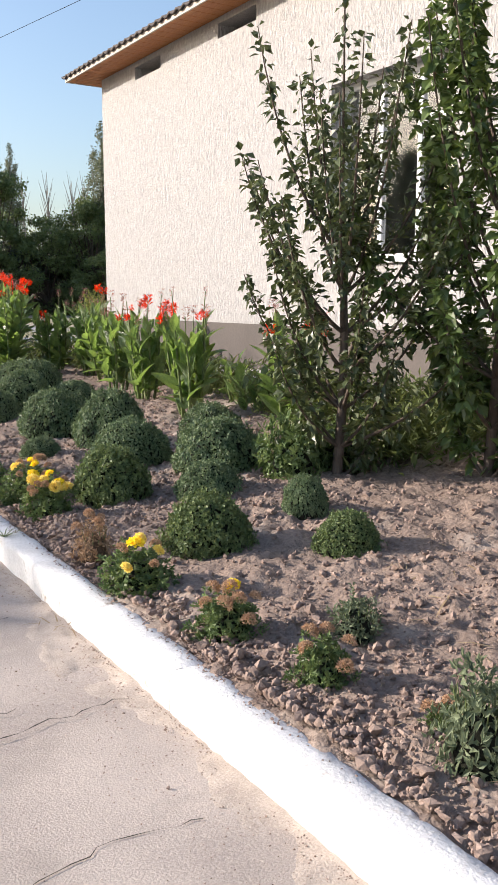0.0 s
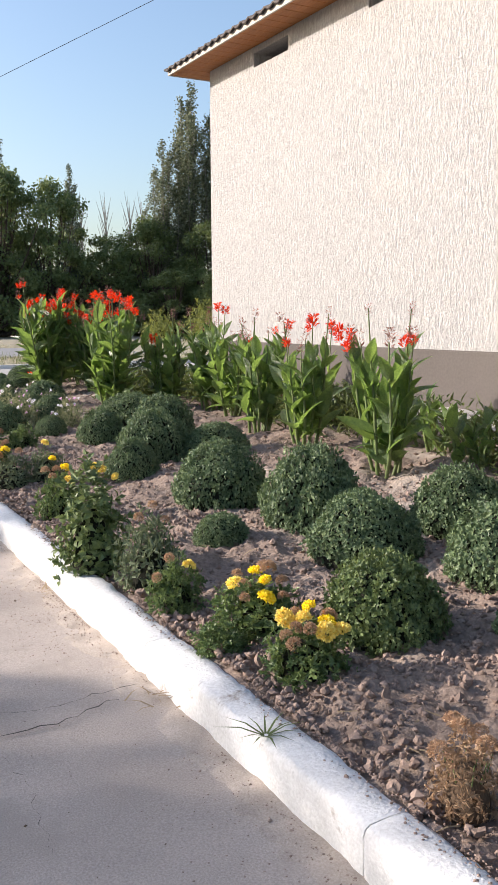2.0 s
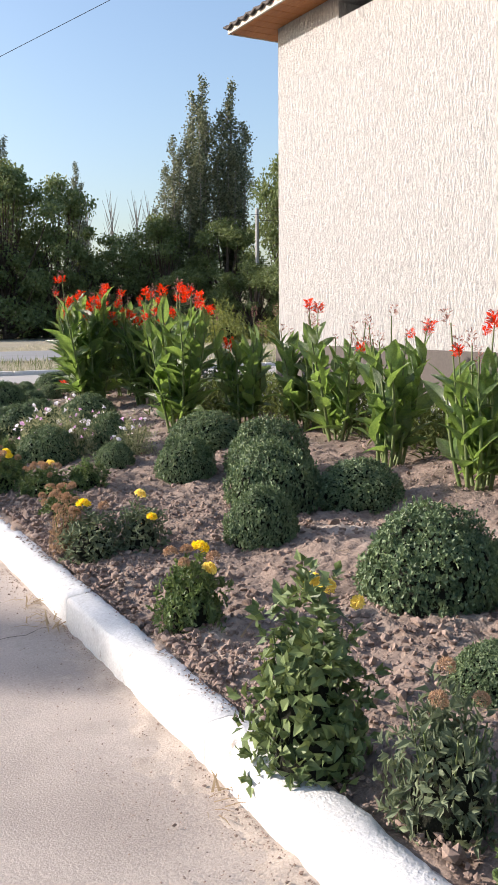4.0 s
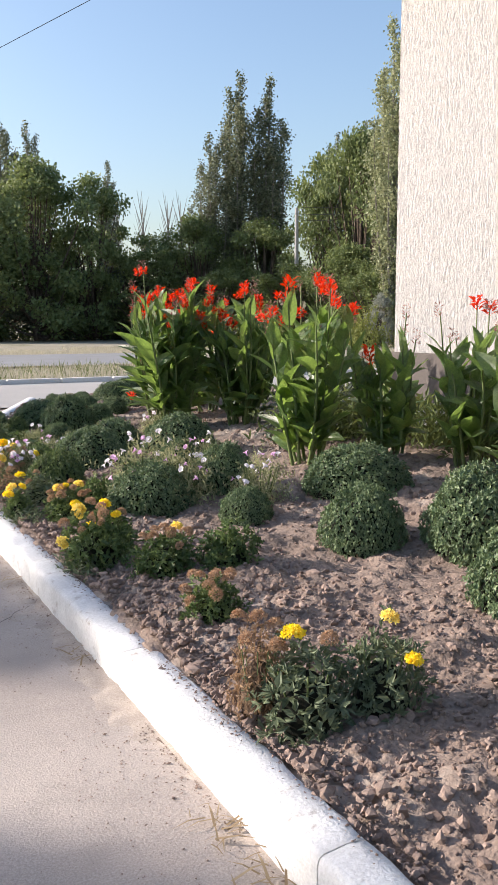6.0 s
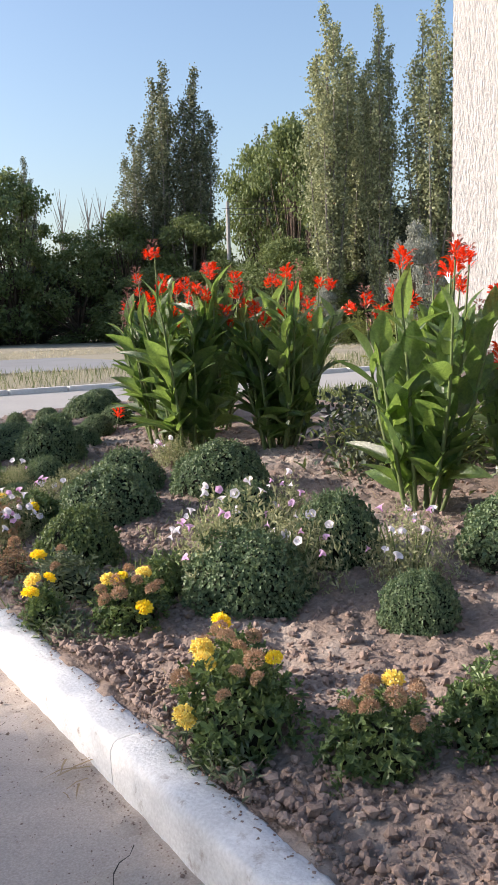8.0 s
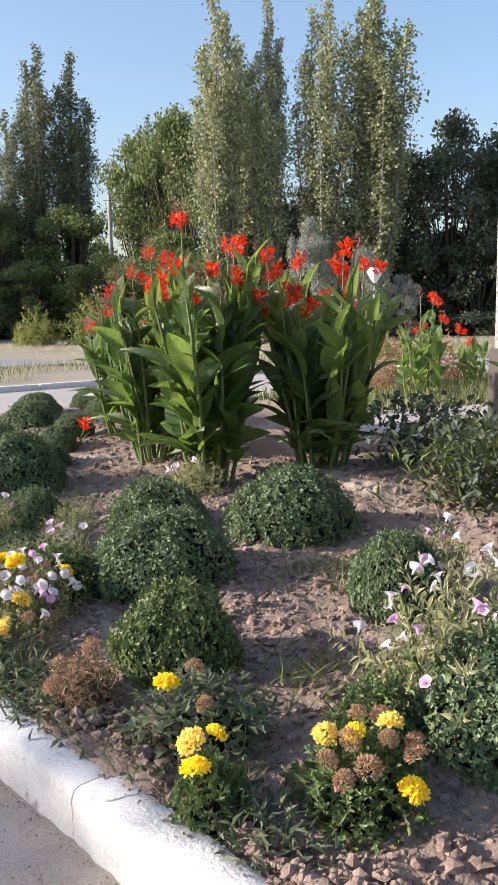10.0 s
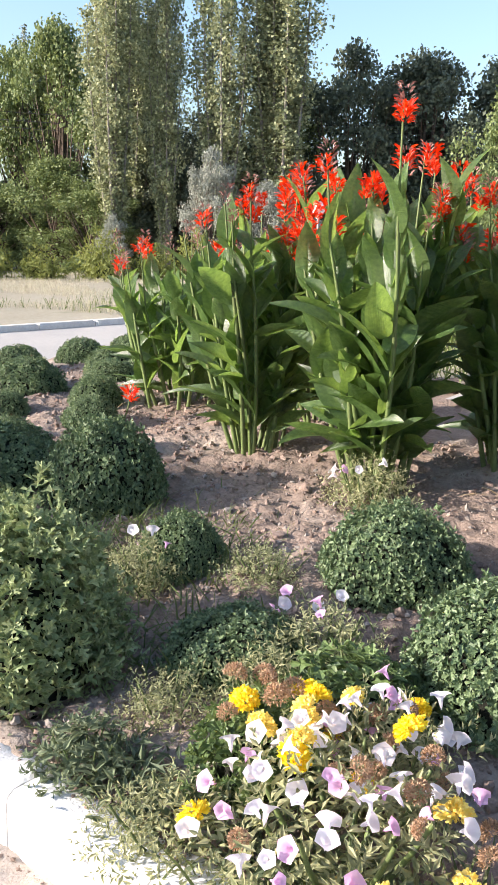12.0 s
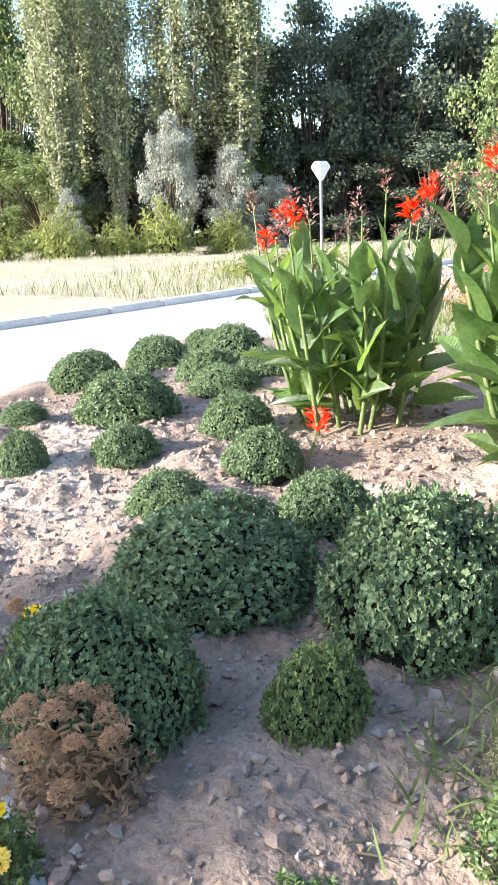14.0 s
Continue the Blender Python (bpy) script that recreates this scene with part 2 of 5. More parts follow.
def part(name, me, parent, label="", m=None):
    ob = new(name, me)
    ob.parent = parent
    if m is not None:
        ob.matrix_basis = m
    if label:
        ob["label"] = label
    return ob


def thing(name, x, y, z, label, category, group="", kind="", turn=0.0, size=(1, 1, 1)):
    ob = new(name)
    ob.empty_display_size = 0.05
    ob.matrix_basis = pose(x, y, z, 0, 0, turn) @ Matrix.Diagonal((*size, 1))
    return tagged(ob, label, category, group, kind)


def box(bm, x0, x1, y0, y1, z0, z1, bevel=0.0):
    made = bmesh.ops.create_cube(bm, size=1.0, matrix=Matrix.Translation(((x0 + x1) / 2, (y0 + y1) / 2, (z0 + z1) / 2)) @ Matrix.Diagonal((x1 - x0, y1 - y0, z1 - z0, 1)))
    if bevel:
        edges = list({e for v in made["verts"] for e in v.link_edges})
        bmesh.ops.bevel(bm, geom=edges, offset=bevel, segments=2, affect="EDGES")


def value_noise(x, y, seed, cell):
    """Smooth random relief on the plane, about -1 to 1."""
    g = np.random.default_rng(seed).uniform(-1, 1, (257, 257))
    u, v = np.asarray(x) / cell + 90.3, np.asarray(y) / cell + 70.7
    i, j = np.floor(u).astype(int), np.floor(v).astype(int)
    fu, fv = u - i, v - j
    fu, fv = fu * fu * (3 - 2 * fu), fv * fv * (3 - 2 * fv)
    i, j = i % 256, j % 256
    return (g[i, j] * (1 - fu) + g[i + 1, j] * fu) * (1 - fv) + (g[i, j + 1] * (1 - fu) + g[i + 1, j + 1] * fu) * fv


def unit(a):
    return a / np.maximum(np.linalg.norm(a, axis=-1, keepdims=True), 1e-9)


LEAF_V = np.array([(0, 0, 0), (-0.30, 0.42, 0.07), (0.30, 0.42, 0.07), (0, 0.5, -0.03), (0, 1.0, -0.10)])
LEAF_F = np.array([(0, 2, 3), (0, 3, 1), (3, 2, 4), (3, 4, 1)])
LOBE_V = np.array([(0, 0, 0), (-0.22, 0.30, 0.03), (-0.42, 0.52, 0.08), (-0.20, 0.62, 0.03), (-0.20, 0.92, 0.02), (0, 1.0, -0.08), (0.20, 0.92, 0.02),
                   (0.20, 0.62, 0.03), (0.42, 0.52, 0.08), (0.22, 0.30, 0.03), (0, 0.55, -0.04)])
LOBE_F = np.array([(10, i, (i + 1) % 10) for i in range(10)])
BLADE_V = np.array([(-0.02, 0, 0), (0.02, 0, 0), (0.016, 0.5, 0.03), (-0.016, 0.5, 0.03), (0, 1, -0.10)])
BLADE_F = np.array([(0, 1, 2), (0, 2, 3), (3, 2, 4)])
NARROW_V = LEAF_V * (0.5, 1, 1)
PETAL_V = np.array([(-0.08, 0, 0), (0.08, 0, 0), (0.24, 0.6, 0.05), (-0.24, 0.6, 0.05), (0.12, 1.0, -0.04), (-0.12, 1.0, -0.04)])
PETAL_F = np.array([(0, 1, 2), (0, 2, 3), (3, 2, 4), (3, 4, 5)])


def scatter(V, F, P, along, up, size):
    """Copies of one leaf at the points P: its length runs along, its upper side faces up."""
    a = unit(along)
    s = unit(np.cross(a, up))
    n = np.cross(s, a)
    size = np.broadcast_to(np.asarray(size, float), (len(P),))[:, None, None]
    verts = P[:, None, :] + size * (V[None, :, 0:1] * s[:, None, :] + V[None, :, 1:2] * a[:, None, :] + V[None, :, 2:3] * n[:, None, :])
    faces = F[None] + (np.arange(len(P)) * len(V))[:, None, None]
    return verts.reshape(-1, 3), faces.reshape(-1, F.shape[1])


def joined(pieces):
    vs, fs, at = [], [], 0
    for v, f in pieces:
        vs.append(v)
        fs.append(np.asarray(f) + at)
        at += len(v)
    return np.concatenate(vs), np.concatenate(fs)


def rand_dirs(n):
    return unit(rng.normal(size=(n, 3)))


def tube(points, radii, sides=6):
    """A tapered stem through the points, in triangles."""
    pts = np.asarray(points, float)
    t = unit(np.gradient(pts, axis=0))
    ref = np.where(np.abs(t[:, 2:3]) > 0.9, (1.0, 0, 0), (0, 0, 1.0))
    s = unit(np.cross(t, ref))
    u = np.cross(s, t)
    ang = np.linspace(0, 2 * np.pi, sides, endpoint=False)
    ring = pts[:, None] + np.asarray(radii)[:, None, None] * (np.cos(ang)[None, :, None] * s[:, None] + np.sin(ang)[None, :, None] * u[:, None])
    f = []
    for i in range(len(pts) - 1):
        for k in range(sides):
            a, b = i * sides + k, i * sides + (k + 1) % sides
            f += [(a, b, b + sides), (a, b + sides, a + sides)]
    return ring.reshape(-1, 3), np.array(f)


def bent(base, tip, bow, n=6):
    """Points from base to tip along a bowed line."""
    k = np.linspace(0, 1, n)[:, None]
    return np.asarray(base) * (1 - k) + np.asarray(tip) * k + np.asarray(bow) * 4 * k * (1 - k)


# ---------------------------------------------------------------- the lie of the land
def ramp(a, b, v):
    k = np.clip((np.asarray(v, float) - a) / (b - a), 0, 1)
    return k * k * (3 - 2 * k)


def kerb_x(y):
    """The line of the kerb's path side: straight, then turning in at the end of the bed."""
    y = np.asarray(y, float)
    return 0.145 + 0.075 * np.clip(y - 17.6, 0, 1.5) ** 2 + 0.52 * np.clip(y - 19.1, 0, 9)


def path_z(y):
    return 0.25 * ramp(18.8, 25.0, y)


def bed_z(x, y):
    """Height of the flower bed, which climbs gently from the kerb to the house."""
    return 0.13 + 0.065 * np.clip(np.asarray(x, float) - 0.25, 0, 4.7) + 0.0 * np.asarray(y, float)


def soil_z(x, y):
    near = np.clip(2.6 - 0.4 * np.asarray(x), 0.6, 1.5)
    return (bed_z(x, y) + 0.034 * value_noise(x, y, 1, 0.55) + 0.022 * value_noise(x, y, 2, 0.17)
            + near * (0.014 * np.abs(value_noise(x, y, 3, 0.065)) + 0.008 * value_noise(x, y, 4, 0.035)))


def grid_mesh(name, xs, ys, zfun, mat, smooth=True):
    X, Y = np.meshgrid(xs, ys, indexing="ij")
    Z = zfun(X, Y)
    n, m = X.shape
    idx = np.arange(n * m).reshape(n, m)
    F = np.stack([idx[:-1, :-1], idx[1:, :-1], idx[1:, 1:], idx[:-1, 1:]], -1).reshape(-1, 4)
    return mesh_of(name, np.stack([X, Y, Z], -1).reshape(-1, 3), F, mat, smooth)

# ---------------------------------------------------------------- ground, path, far road
def edges_of(a, b, fine0, fine1, step, far):
    return np.concatenate([np.linspace(a, fine0, far, endpoint=False), np.arange(fine0, fine1, step), np.linspace(fine1, b, far)])


ground = tagged(new("ground", grid_mesh("ground", edges_of(-700, 700, -20, 60, 2.0, 14), edges_of(-500, 900, -10, 90, 2.0, 14),
                lambda x, y: path_z(y) - 0.07 + 0.03 * value_noise(x, y, 5, 7.0) * ramp(28, 32, y), M_field)), kind="structure")


def path_mesh():
    ys = np.concatenate([np.linspace(-14, 0, 15, endpoint=False), np.arange(0, 22.45, 0.15)])
    us = np.concatenate([np.linspace(0, 0.7, 12, endpoint=False), np.linspace(0.7, 1, 40)])
    U, Y = np.meshgrid(us, ys, indexing="ij")
    X = -9 + U * (kerb_x(Y) + 0.06 + 9)
    Z = path_z(Y) + 0.006 * value_noise(X, Y, 6, 0.8) + 0.003 * value_noise(X, Y, 7, 0.2)
    n, m = X.shape
    idx = np.arange(n * m).reshape(n, m)
    F = np.stack([idx[:-1, :-1], idx[1:, :-1], idx[1:, 1:], idx[:-1, 1:]], -1).reshape(-1, 4)
    return mesh_of("pavement", np.stack([X, Y, Z], -1).reshape(-1, 3), F, M_concrete, True)


pavement = tagged(new("pavement", path_mesh()), kind="structure")
cross = tagged(new("pavement_cross", grid_mesh("pavement_cross", np.linspace(-9, 30, 79), np.linspace(22.42, 25.9, 15),
               lambda x, y: path_z(y) + 0.012 + 0.004 * value_noise(x, y, 8, 0.9), M_pave)), kind="structure")
road = tagged(new("road", grid_mesh("road", np.linspace(-30, 10.5, 60), np.linspace(33.0, 42.0, 10),
              lambda x, y: 0.235 + 0.01 * value_noise(x, y, 9, 4.0), M_road)), kind="structure")


def crack(points, width, parent):
    """A dirt-filled crack in the concrete."""
    P = []
    for (x0, y0), (x1, y1) in zip(points[:-1], points[1:]):
        n = max(2, int(math.hypot(x1 - x0, y1 - y0) / 0.04))
        for i in range(n):
            k = i / n
            P.append((x0 + (x1 - x0) * k + rng.normal(0, 0.006), y0 + (y1 - y0) * k + rng.normal(0, 0.010)))
    v, f = [], []
    for i, (x, y) in enumerate(P):
        w = width * rng.uniform(0.1, 0.8)
        z = float(path_z(y)) + 0.009
        v += [(x, y - w, z), (x, y + w, z)]
        if i:
            a = 2 * i
            f.append((a - 2, a, a + 1, a - 1))
    part("crack", mesh_of("crack", v, f, M_crack), parent)


for pts, w in ((((-1.6, 5.62), (-0.59, 5.77), (-0.37, 5.77), (-0.22, 5.80), (0.02, 5.82), (0.12, 5.80)), 0.005), (((-0.95, 5.75), (-0.55, 5.90), (-0.44, 5.97), (-0.24, 5.91)), 0.003),
               (((-1.5, 8.22), (-0.55, 8.27), (-0.28, 8.27), (-0.10, 8.32), (0.02, 8.38)), 0.006), (((-0.9, 8.52), (-0.51, 8.46), (-0.31, 8.40), (-0.09, 8.42), (0.12, 8.44)), 0.004),
               (((-1.4, 11.2), (-0.48, 11.30), (-0.26, 11.32), (0.0, 11.33), (0.12, 11.40)), 0.005), (((-0.5, 8.27), (-0.46, 7.9), (-0.5, 7.5)), 0.003), (((-0.9, 6.9), (-0.4, 6.75), (0.0, 6.8)), 0.003),
               (((-1.1, 13.2), (-0.4, 13.4), (0.1, 13.9)), 0.005), (((-0.6, 14.2), (0.05, 14.8)), 0.004), (((-0.7, 14.6), (-0.25, 14.9), (0.05, 15.6)), 0.004), (((-0.9, 4.9), (-0.3, 5.1), (0.0, 5.05)), 0.003)):
    crack(pts, w, pavement)

# ---------------------------------------------------------------- the whitewashed kerb, stone by stone
kerb = tagged(new("kerb"), "low whitewashed concrete kerb with chipped joints", "kerb", kind="structure")
KW = 0.150
SECTION = ((0.0, -0.08), (0.0, 0.02), (0.003, 0.118), (0.009, 0.136), (0.024, 0.146), (0.085, 0.149), (0.132, 0.146), (0.147, 0.132), (0.150, 0.0), (0.150, -0.08))


def kerb_stone(y0, y1):
    n = 40
    v, f = [], []
    for i in range(n + 1):
        y = y0 + 0.002 + (y1 - y0 - 0.004) * i / n
        x0, dx = float(kerb_x(y)), float(kerb_x(y + 0.01) - kerb_x(y)) / 0.01
        l = math.hypot(1, dx)
        end = 0.004 if i in (0, n) else 0.0
        for k, (s, z) in enumerate(SECTION):
            wob = 0.0035 * float(value_noise(y * 3, k * 0.4, 11, 0.5)) + 0.0035 * float(value_noise(y * 3, k * 0.9, 14, 0.11)) + 0.002 * float(value_noise(y * 3, k * 1.3, 15, 0.06))
            s2 = min(max(s, end), KW - end) + wob
            v.append((x0 + s2 / l, y - s2 * dx / l, float(path_z(y)) + z - (end if z > 0.1 else 0) + wob))
        if i:
            a, b = (i - 1) * len(SECTION), i * len(SECTION)
            f += [(a + k, a + k + 1, b + k + 1, b + k) for k in range(len(SECTION) - 1)]
    m = len(v)
    v += v[:len(SECTION)] + v[n * len(SECTION):(n + 1) * len(SECTION)]
    f += [tuple(m + k for k in range(len(SECTION)))[::-1], tuple(m + len(SECTION) + k for k in range(len(SECTION)))]
    part("kerb_stone", mesh_of("kerb_stone", v, f, M_white, True), kerb)


y = -4.28
while y < 22.2:
    step = 1.42 if y < 16.5 else 0.45
    kerb_stone(y, y + step)
    y += step

far_kerb = tagged(new("far_kerb"), "pale concrete kerb along the cross pavement", "kerb", kind="structure")
bm = bmesh.new()
box(bm, -0.497, 0.497, -0.09, 0.09, -0.1, 0.085, 0.02)
far_stone = bm_mesh("kerb_stone", bm, M_palekerb)
for i in range(44):
    part("kerb_stone", far_stone, far_kerb, m=pose(-9 + i, 25.99 + 0.015 * math.sin(i * 1.7), 0.26, 0, 0, 0.6 * math.sin(i * 2.3)))

# ---------------------------------------------------------------- the soil of the bed
def soil_mesh():
    xs = np.concatenate([np.arange(0.12, 3.0, 0.022), np.arange(3.0, 5.2, 0.06)])
    ys = np.concatenate([np.arange(-3, 3.4, 0.2), np.arange(3.4, 22.6, 0.023)])

    def z(x, y):
        s = soil_z(x, y)
        inside = x - kerb_x(y)
        s = np.where(inside < 0.30, s - 0.018, s)
        return np.where((inside < 0.09) | (y > 22.5), -0.25, s)
    return grid_mesh("soil", xs, ys, z, M_soil)


soil = tagged(new("flower_bed_soil", soil_mesh()), kind="structure")


def clods_mesh(n, mat, y0, least, most, seed, fine=1, power=6, reach=3.0, y1=22.2):
    bm = bmesh.new()
    bmesh.ops.create_icosphere(bm, subdivisions=fine, radius=1.0)
    V0 = np.array([v.co for v in bm.verts])
    F0 = np.array([[v.index for v in f.verts] for f in bm.faces])
    bm.free()
    y = rng.uniform(y0, y1, n)
    x = kerb_x(y) + 0.16 + reach * rng.uniform(0, 1, n) ** 1.7
    keep = value_noise(x, y, seed, 0.9) > rng.uniform(-1.0, 0.3, n)
    x, y = x[keep], y[keep]
    n = len(x)
    s = least + most * rng.uniform(0, 1, n) ** power + 0.006 * rng.uniform(0, 1, n) ** 3
    rough = 0.32 if fine == 1 else 0.17
    V = V0[None] * (1 + rough * rng.normal(size=(n, len(V0), 1)).clip(-1.4, 1.4)) * rng.uniform(0.6, 1.25, (n, 1, 3)) * (1, 1, 0.85) * s[:, None, None]
    P = np.stack([x, y, soil_z(x, y) + 0.3 * s], -1)
    V = V + P[:, None]
    F = F0[None] + (np.arange(n) * len(V0))[:, None, None]
    return mesh_of("clods", V.reshape(-1, 3), F.reshape(-1, 3), mat)


tagged(new("soil_lumps", clods_mesh(19000, M_clod, 3.8, 0.003, 0.0125, 12, 2, 3.2, 1.7, 17.0)), "larger broken lumps of dry reddish-brown soil", "soil lumps", kind="stuff")
tagged(new("bed_pebbles", clods_mesh(12000, M_pebble, 16.8, 0.002, 0.014, 21)), "small grey pebbles and flat chips strewn on the soil", "pebbles", kind="stuff")
tagged(new("soil_clods", clods_mesh(60000, M_clod, 3.6, 0.002, 0.018, 12)), "loose reddish-brown clods and crumbs of dry soil", "soil clods", kind="stuff")


def litter_mesh(n=1500):
    y = rng.uniform(3.8, 22.0, n)
    x = kerb_x(y) + 0.2 + 3.2 * rng.uniform(0, 1, n)
    keep = value_noise(x, y, 13, 0.6) > 0.05
    x, y = x[keep], y[keep]
    n = len(x)
    a = rand_dirs(n) * (1, 1, 0.15)
    return mesh_of("straw", *scatter(BLADE_V * (1.6, 1, 1), BLADE_F, np.stack([x, y, soil_z(x, y) + 0.012], -1), a, np.tile((0, 0, 1.0), (n, 1)) + 0.3 * rand_dirs(n), rng.uniform(0.04, 0.16, n)), M_straw)


tagged(new("straw_litter", litter_mesh()), "thin dry straw and stalks lying on the soil", "straw", kind="stuff")


def grit_mesh(n, near, width, power, z, least, most, seed, mat):
    """Crumbs in a strip along the kerb, thinning out from its line."""
    y = rng.uniform(3.6, 19, n)
    x = kerb_x(y) + near - width * rng.uniform(0, 1, n) ** power
    keep = value_noise(x, y, seed, 0.5) > rng.uniform(-0.7, 0.5, n)
    x, y = x[keep], y[keep]
    n = len(x)
    s = rng.uniform(least, most, n) * (1 + (rng.uniform(0, 1, n) > 0.96))
    V0 = np.array([(1, 0, 0), (-1, 0, 0), (0, 1, 0), (0, -1, 0), (0, 0, 0.7), (0, 0, -0.7)])
    F0 = np.array([(0, 2, 4), (2, 1, 4), (1, 3, 4), (3, 0, 4), (2, 0, 5), (1, 2, 5), (3, 1, 5), (0, 3, 5)])
    V = V0[None] * s[:, None, None] * rng.uniform(0.6, 1.5, (n, 6, 1)) + np.stack([x, y, path_z(y) + z], -1)[:, None]
    return mesh_of("grit", V.reshape(-1, 3), (F0[None] + (np.arange(n) * 6)[:, None, None]).reshape(-1, 3), mat)


tagged(new("kerb_grit", grit_mesh(9000, -0.015, 0.36, 2.8, 0.008, 0.001, 0.0038, 16, M_clod)), "grit and crumbled soil on the path along the kerb", "grit", kind="stuff")
tagged(new("kerb_crumbs", grit_mesh(9000, 0.158, 0.075, 2.6, 0.149, 0.0015, 0.0055, 18, M_clod)), "crumbs of soil spilled over the inner edge of the kerb", "soil crumbs", kind="stuff")
tagged(new("path_grit", grit_mesh(2600, -0.05, 1.3, 1.1, 0.007, 0.0008, 0.0026, 19, M_drycore)), "fine dark litter and crumbs scattered on the concrete path", "litter", kind="stuff")

def sand_mesh():
    """Sand spilled on the path along the kerb, thinning out unevenly."""
    ds, ys = np.linspace(-0.012, 0.50, 40), np.arange(3.4, 20.0, 0.03)
    D, Y = np.meshgrid(ds, ys, indexing="ij")
    X = kerb_x(Y) - D
    Z = path_z(Y) + 0.008 - 0.10 * D + 0.006 * value_noise(X, Y, 41, 0.45) + 0.006 * value_noise(X, Y, 42, 0.11) + 0.006 * value_noise(X, Y, 43, 0.045)
    Z = np.minimum(Z, path_z(Y) + 0.015)
    n, m = X.shape
    idx = np.arange(n * m).reshape(n, m)
    F = np.stack([idx[1:, :-1], idx[:-1, :-1], idx[:-1, 1:], idx[1:, 1:]], -1).reshape(-1, 4)
    return mesh_of("sand", np.stack([X, Y, Z], -1).reshape(-1, 3), F, M_sand, True)


tagged(new("spilled_sand", sand_mesh()), "sandy soil washed onto the path along the kerb", "sand", kind="stuff")


def dead_grass(x, y, n, seed):
    q = np.random.default_rng(seed)
    a = q.uniform(0, 6.283, n)
    ob = new("dead_grass_tuft", mesh_of("dead_grass_tuft", *scatter(BLADE_V * (1.8, 1, 1), BLADE_F, np.stack([0.05 * q.normal(size=n), 0.07 * q.normal(size=n), 0.004 + 0 * a], -1), np.stack([np.cos(a), np.sin(a), 0.15 + 0 * a], -1), np.tile((0, 0, 1.0), (n, 1)), q.uniform(0.04, 0.13, n)), M_straw))
    ob.location = (x, y, float(path_z(y)) + 0.012)
    tagged(ob, "flattened dry grass tuft at the foot of the kerb", "grass tuft", "dry tufts by the kerb")


for i, (x, y) in enumerate(((0.08, 11.42), (0.10, 11.75), (0.09, 8.25), (0.11, 6.6), (0.08, 14.3), (0.10, 9.7), (0.09, 13.1))):
    dead_grass(x, y, 26 if i < 2 else 12, 70 + i)

# ---------------------------------------------------------------- the house
WX, WY1, WY0, TOP = 4.93, 17.55, -2.0, 4.95
WIN = (9.30, 11.20, 1.76, 3.64)
VENTS = ((15.34, 16.22), (12.73, 13.66), (10.1, 11.0), (7.5, 8.4))
house = tagged(new("house"), "pale stucco house with a grey plinth and brown eaves", "house")


def front_wall():
    """One solid sheet of wall, pierced by the window and the attic vents."""
    ys = sorted({WY0, WY1, WIN[0], WIN[1], *(v for p in VENTS for v in p)})
    zs = [0.2, WIN[2], WIN[3], 4.69, 4.87, TOP]
    v = [(x, y, z) for x in (WX, WX + 0.4) for y in ys for z in zs]
    at = lambda s, i, k: (s * len(ys) + i) * len(zs) + k

    def solid(i, k):
        if not (0 <= i < len(ys) - 1 and 0 <= k < len(zs) - 1):
            return False
        yc, zc = (ys[i] + ys[i + 1]) / 2, (zs[k] + zs[k + 1]) / 2
        if WIN[0] < yc < WIN[1] and WIN[2] < zc < WIN[3]:
            return False
        return not (4.69 < zc < 4.87 and any(a < yc < b for a, b in VENTS))
    f = []
    for i in range(len(ys) - 1):
        for k in range(len(zs) - 1):
            if not solid(i, k):
                continue
            a, b, c, d = (i, k), (i + 1, k), (i + 1, k + 1), (i, k + 1)
            f += [tuple(at(0, *p) for p in (a, d, c, b)), tuple(at(1, *p) for p in (a, b, c, d))]
            for p, q, di, dk in ((a, b, 0, -1), (b, c, 1, 0), (c, d, 0, 1), (d, a, -1, 0)):
                if not solid(i + di, k + dk):
                    f.append((at(0, *p), at(0, *q), at(1, *q), at(1, *p)))
    return mesh_of("wall", v, f, M_stucco)


part("wall", front_wall(), house, "rough vertical-streaked pale stucco")
bm = bmesh.new()
box(bm, WX + 0.4, 15.0, WY1 - 0.4, WY1, 0.2, TOP)
part("wall", bm_mesh("wall", bm, M_stucco), house)
bm = bmesh.new()
box(bm, 14.6, 15.0, WY0, WY1 - 0.4, 0.2, TOP)
box(bm, WX + 0.4, 14.6, WY0, WY0 + 0.4, 0.2, TOP)
part("wall", bm_mesh("wall", bm, M_stucco), house)
bm = bmesh.new()
box(bm, WX - 0.035, 15.03, WY0 - 0.03, WY1 + 0.035, 0.0, 1.05, 0.012)
part("plinth", bm_mesh("plinth", bm, M_plinth), house, "smooth grey-brown rendered plinth")
bm = bmesh.new()
box(bm, WX + 0.15, 14.7, WY0 + 0.2, WY1 - 0.2, 4.885, 4.93)
part("attic_floor", bm_mesh("attic_floor", bm, M_dark), house)
for y0, y1 in VENTS:
    bm = bmesh.new()
    box(bm, WX + 0.33, WX + 0.36, y0 - 0.02, y1 + 0.02, 4.67, 4.884)
    part("vent_back", bm_mesh("vent_back", bm, M_dark), house, "dark recessed attic vent")
EO = 0.44


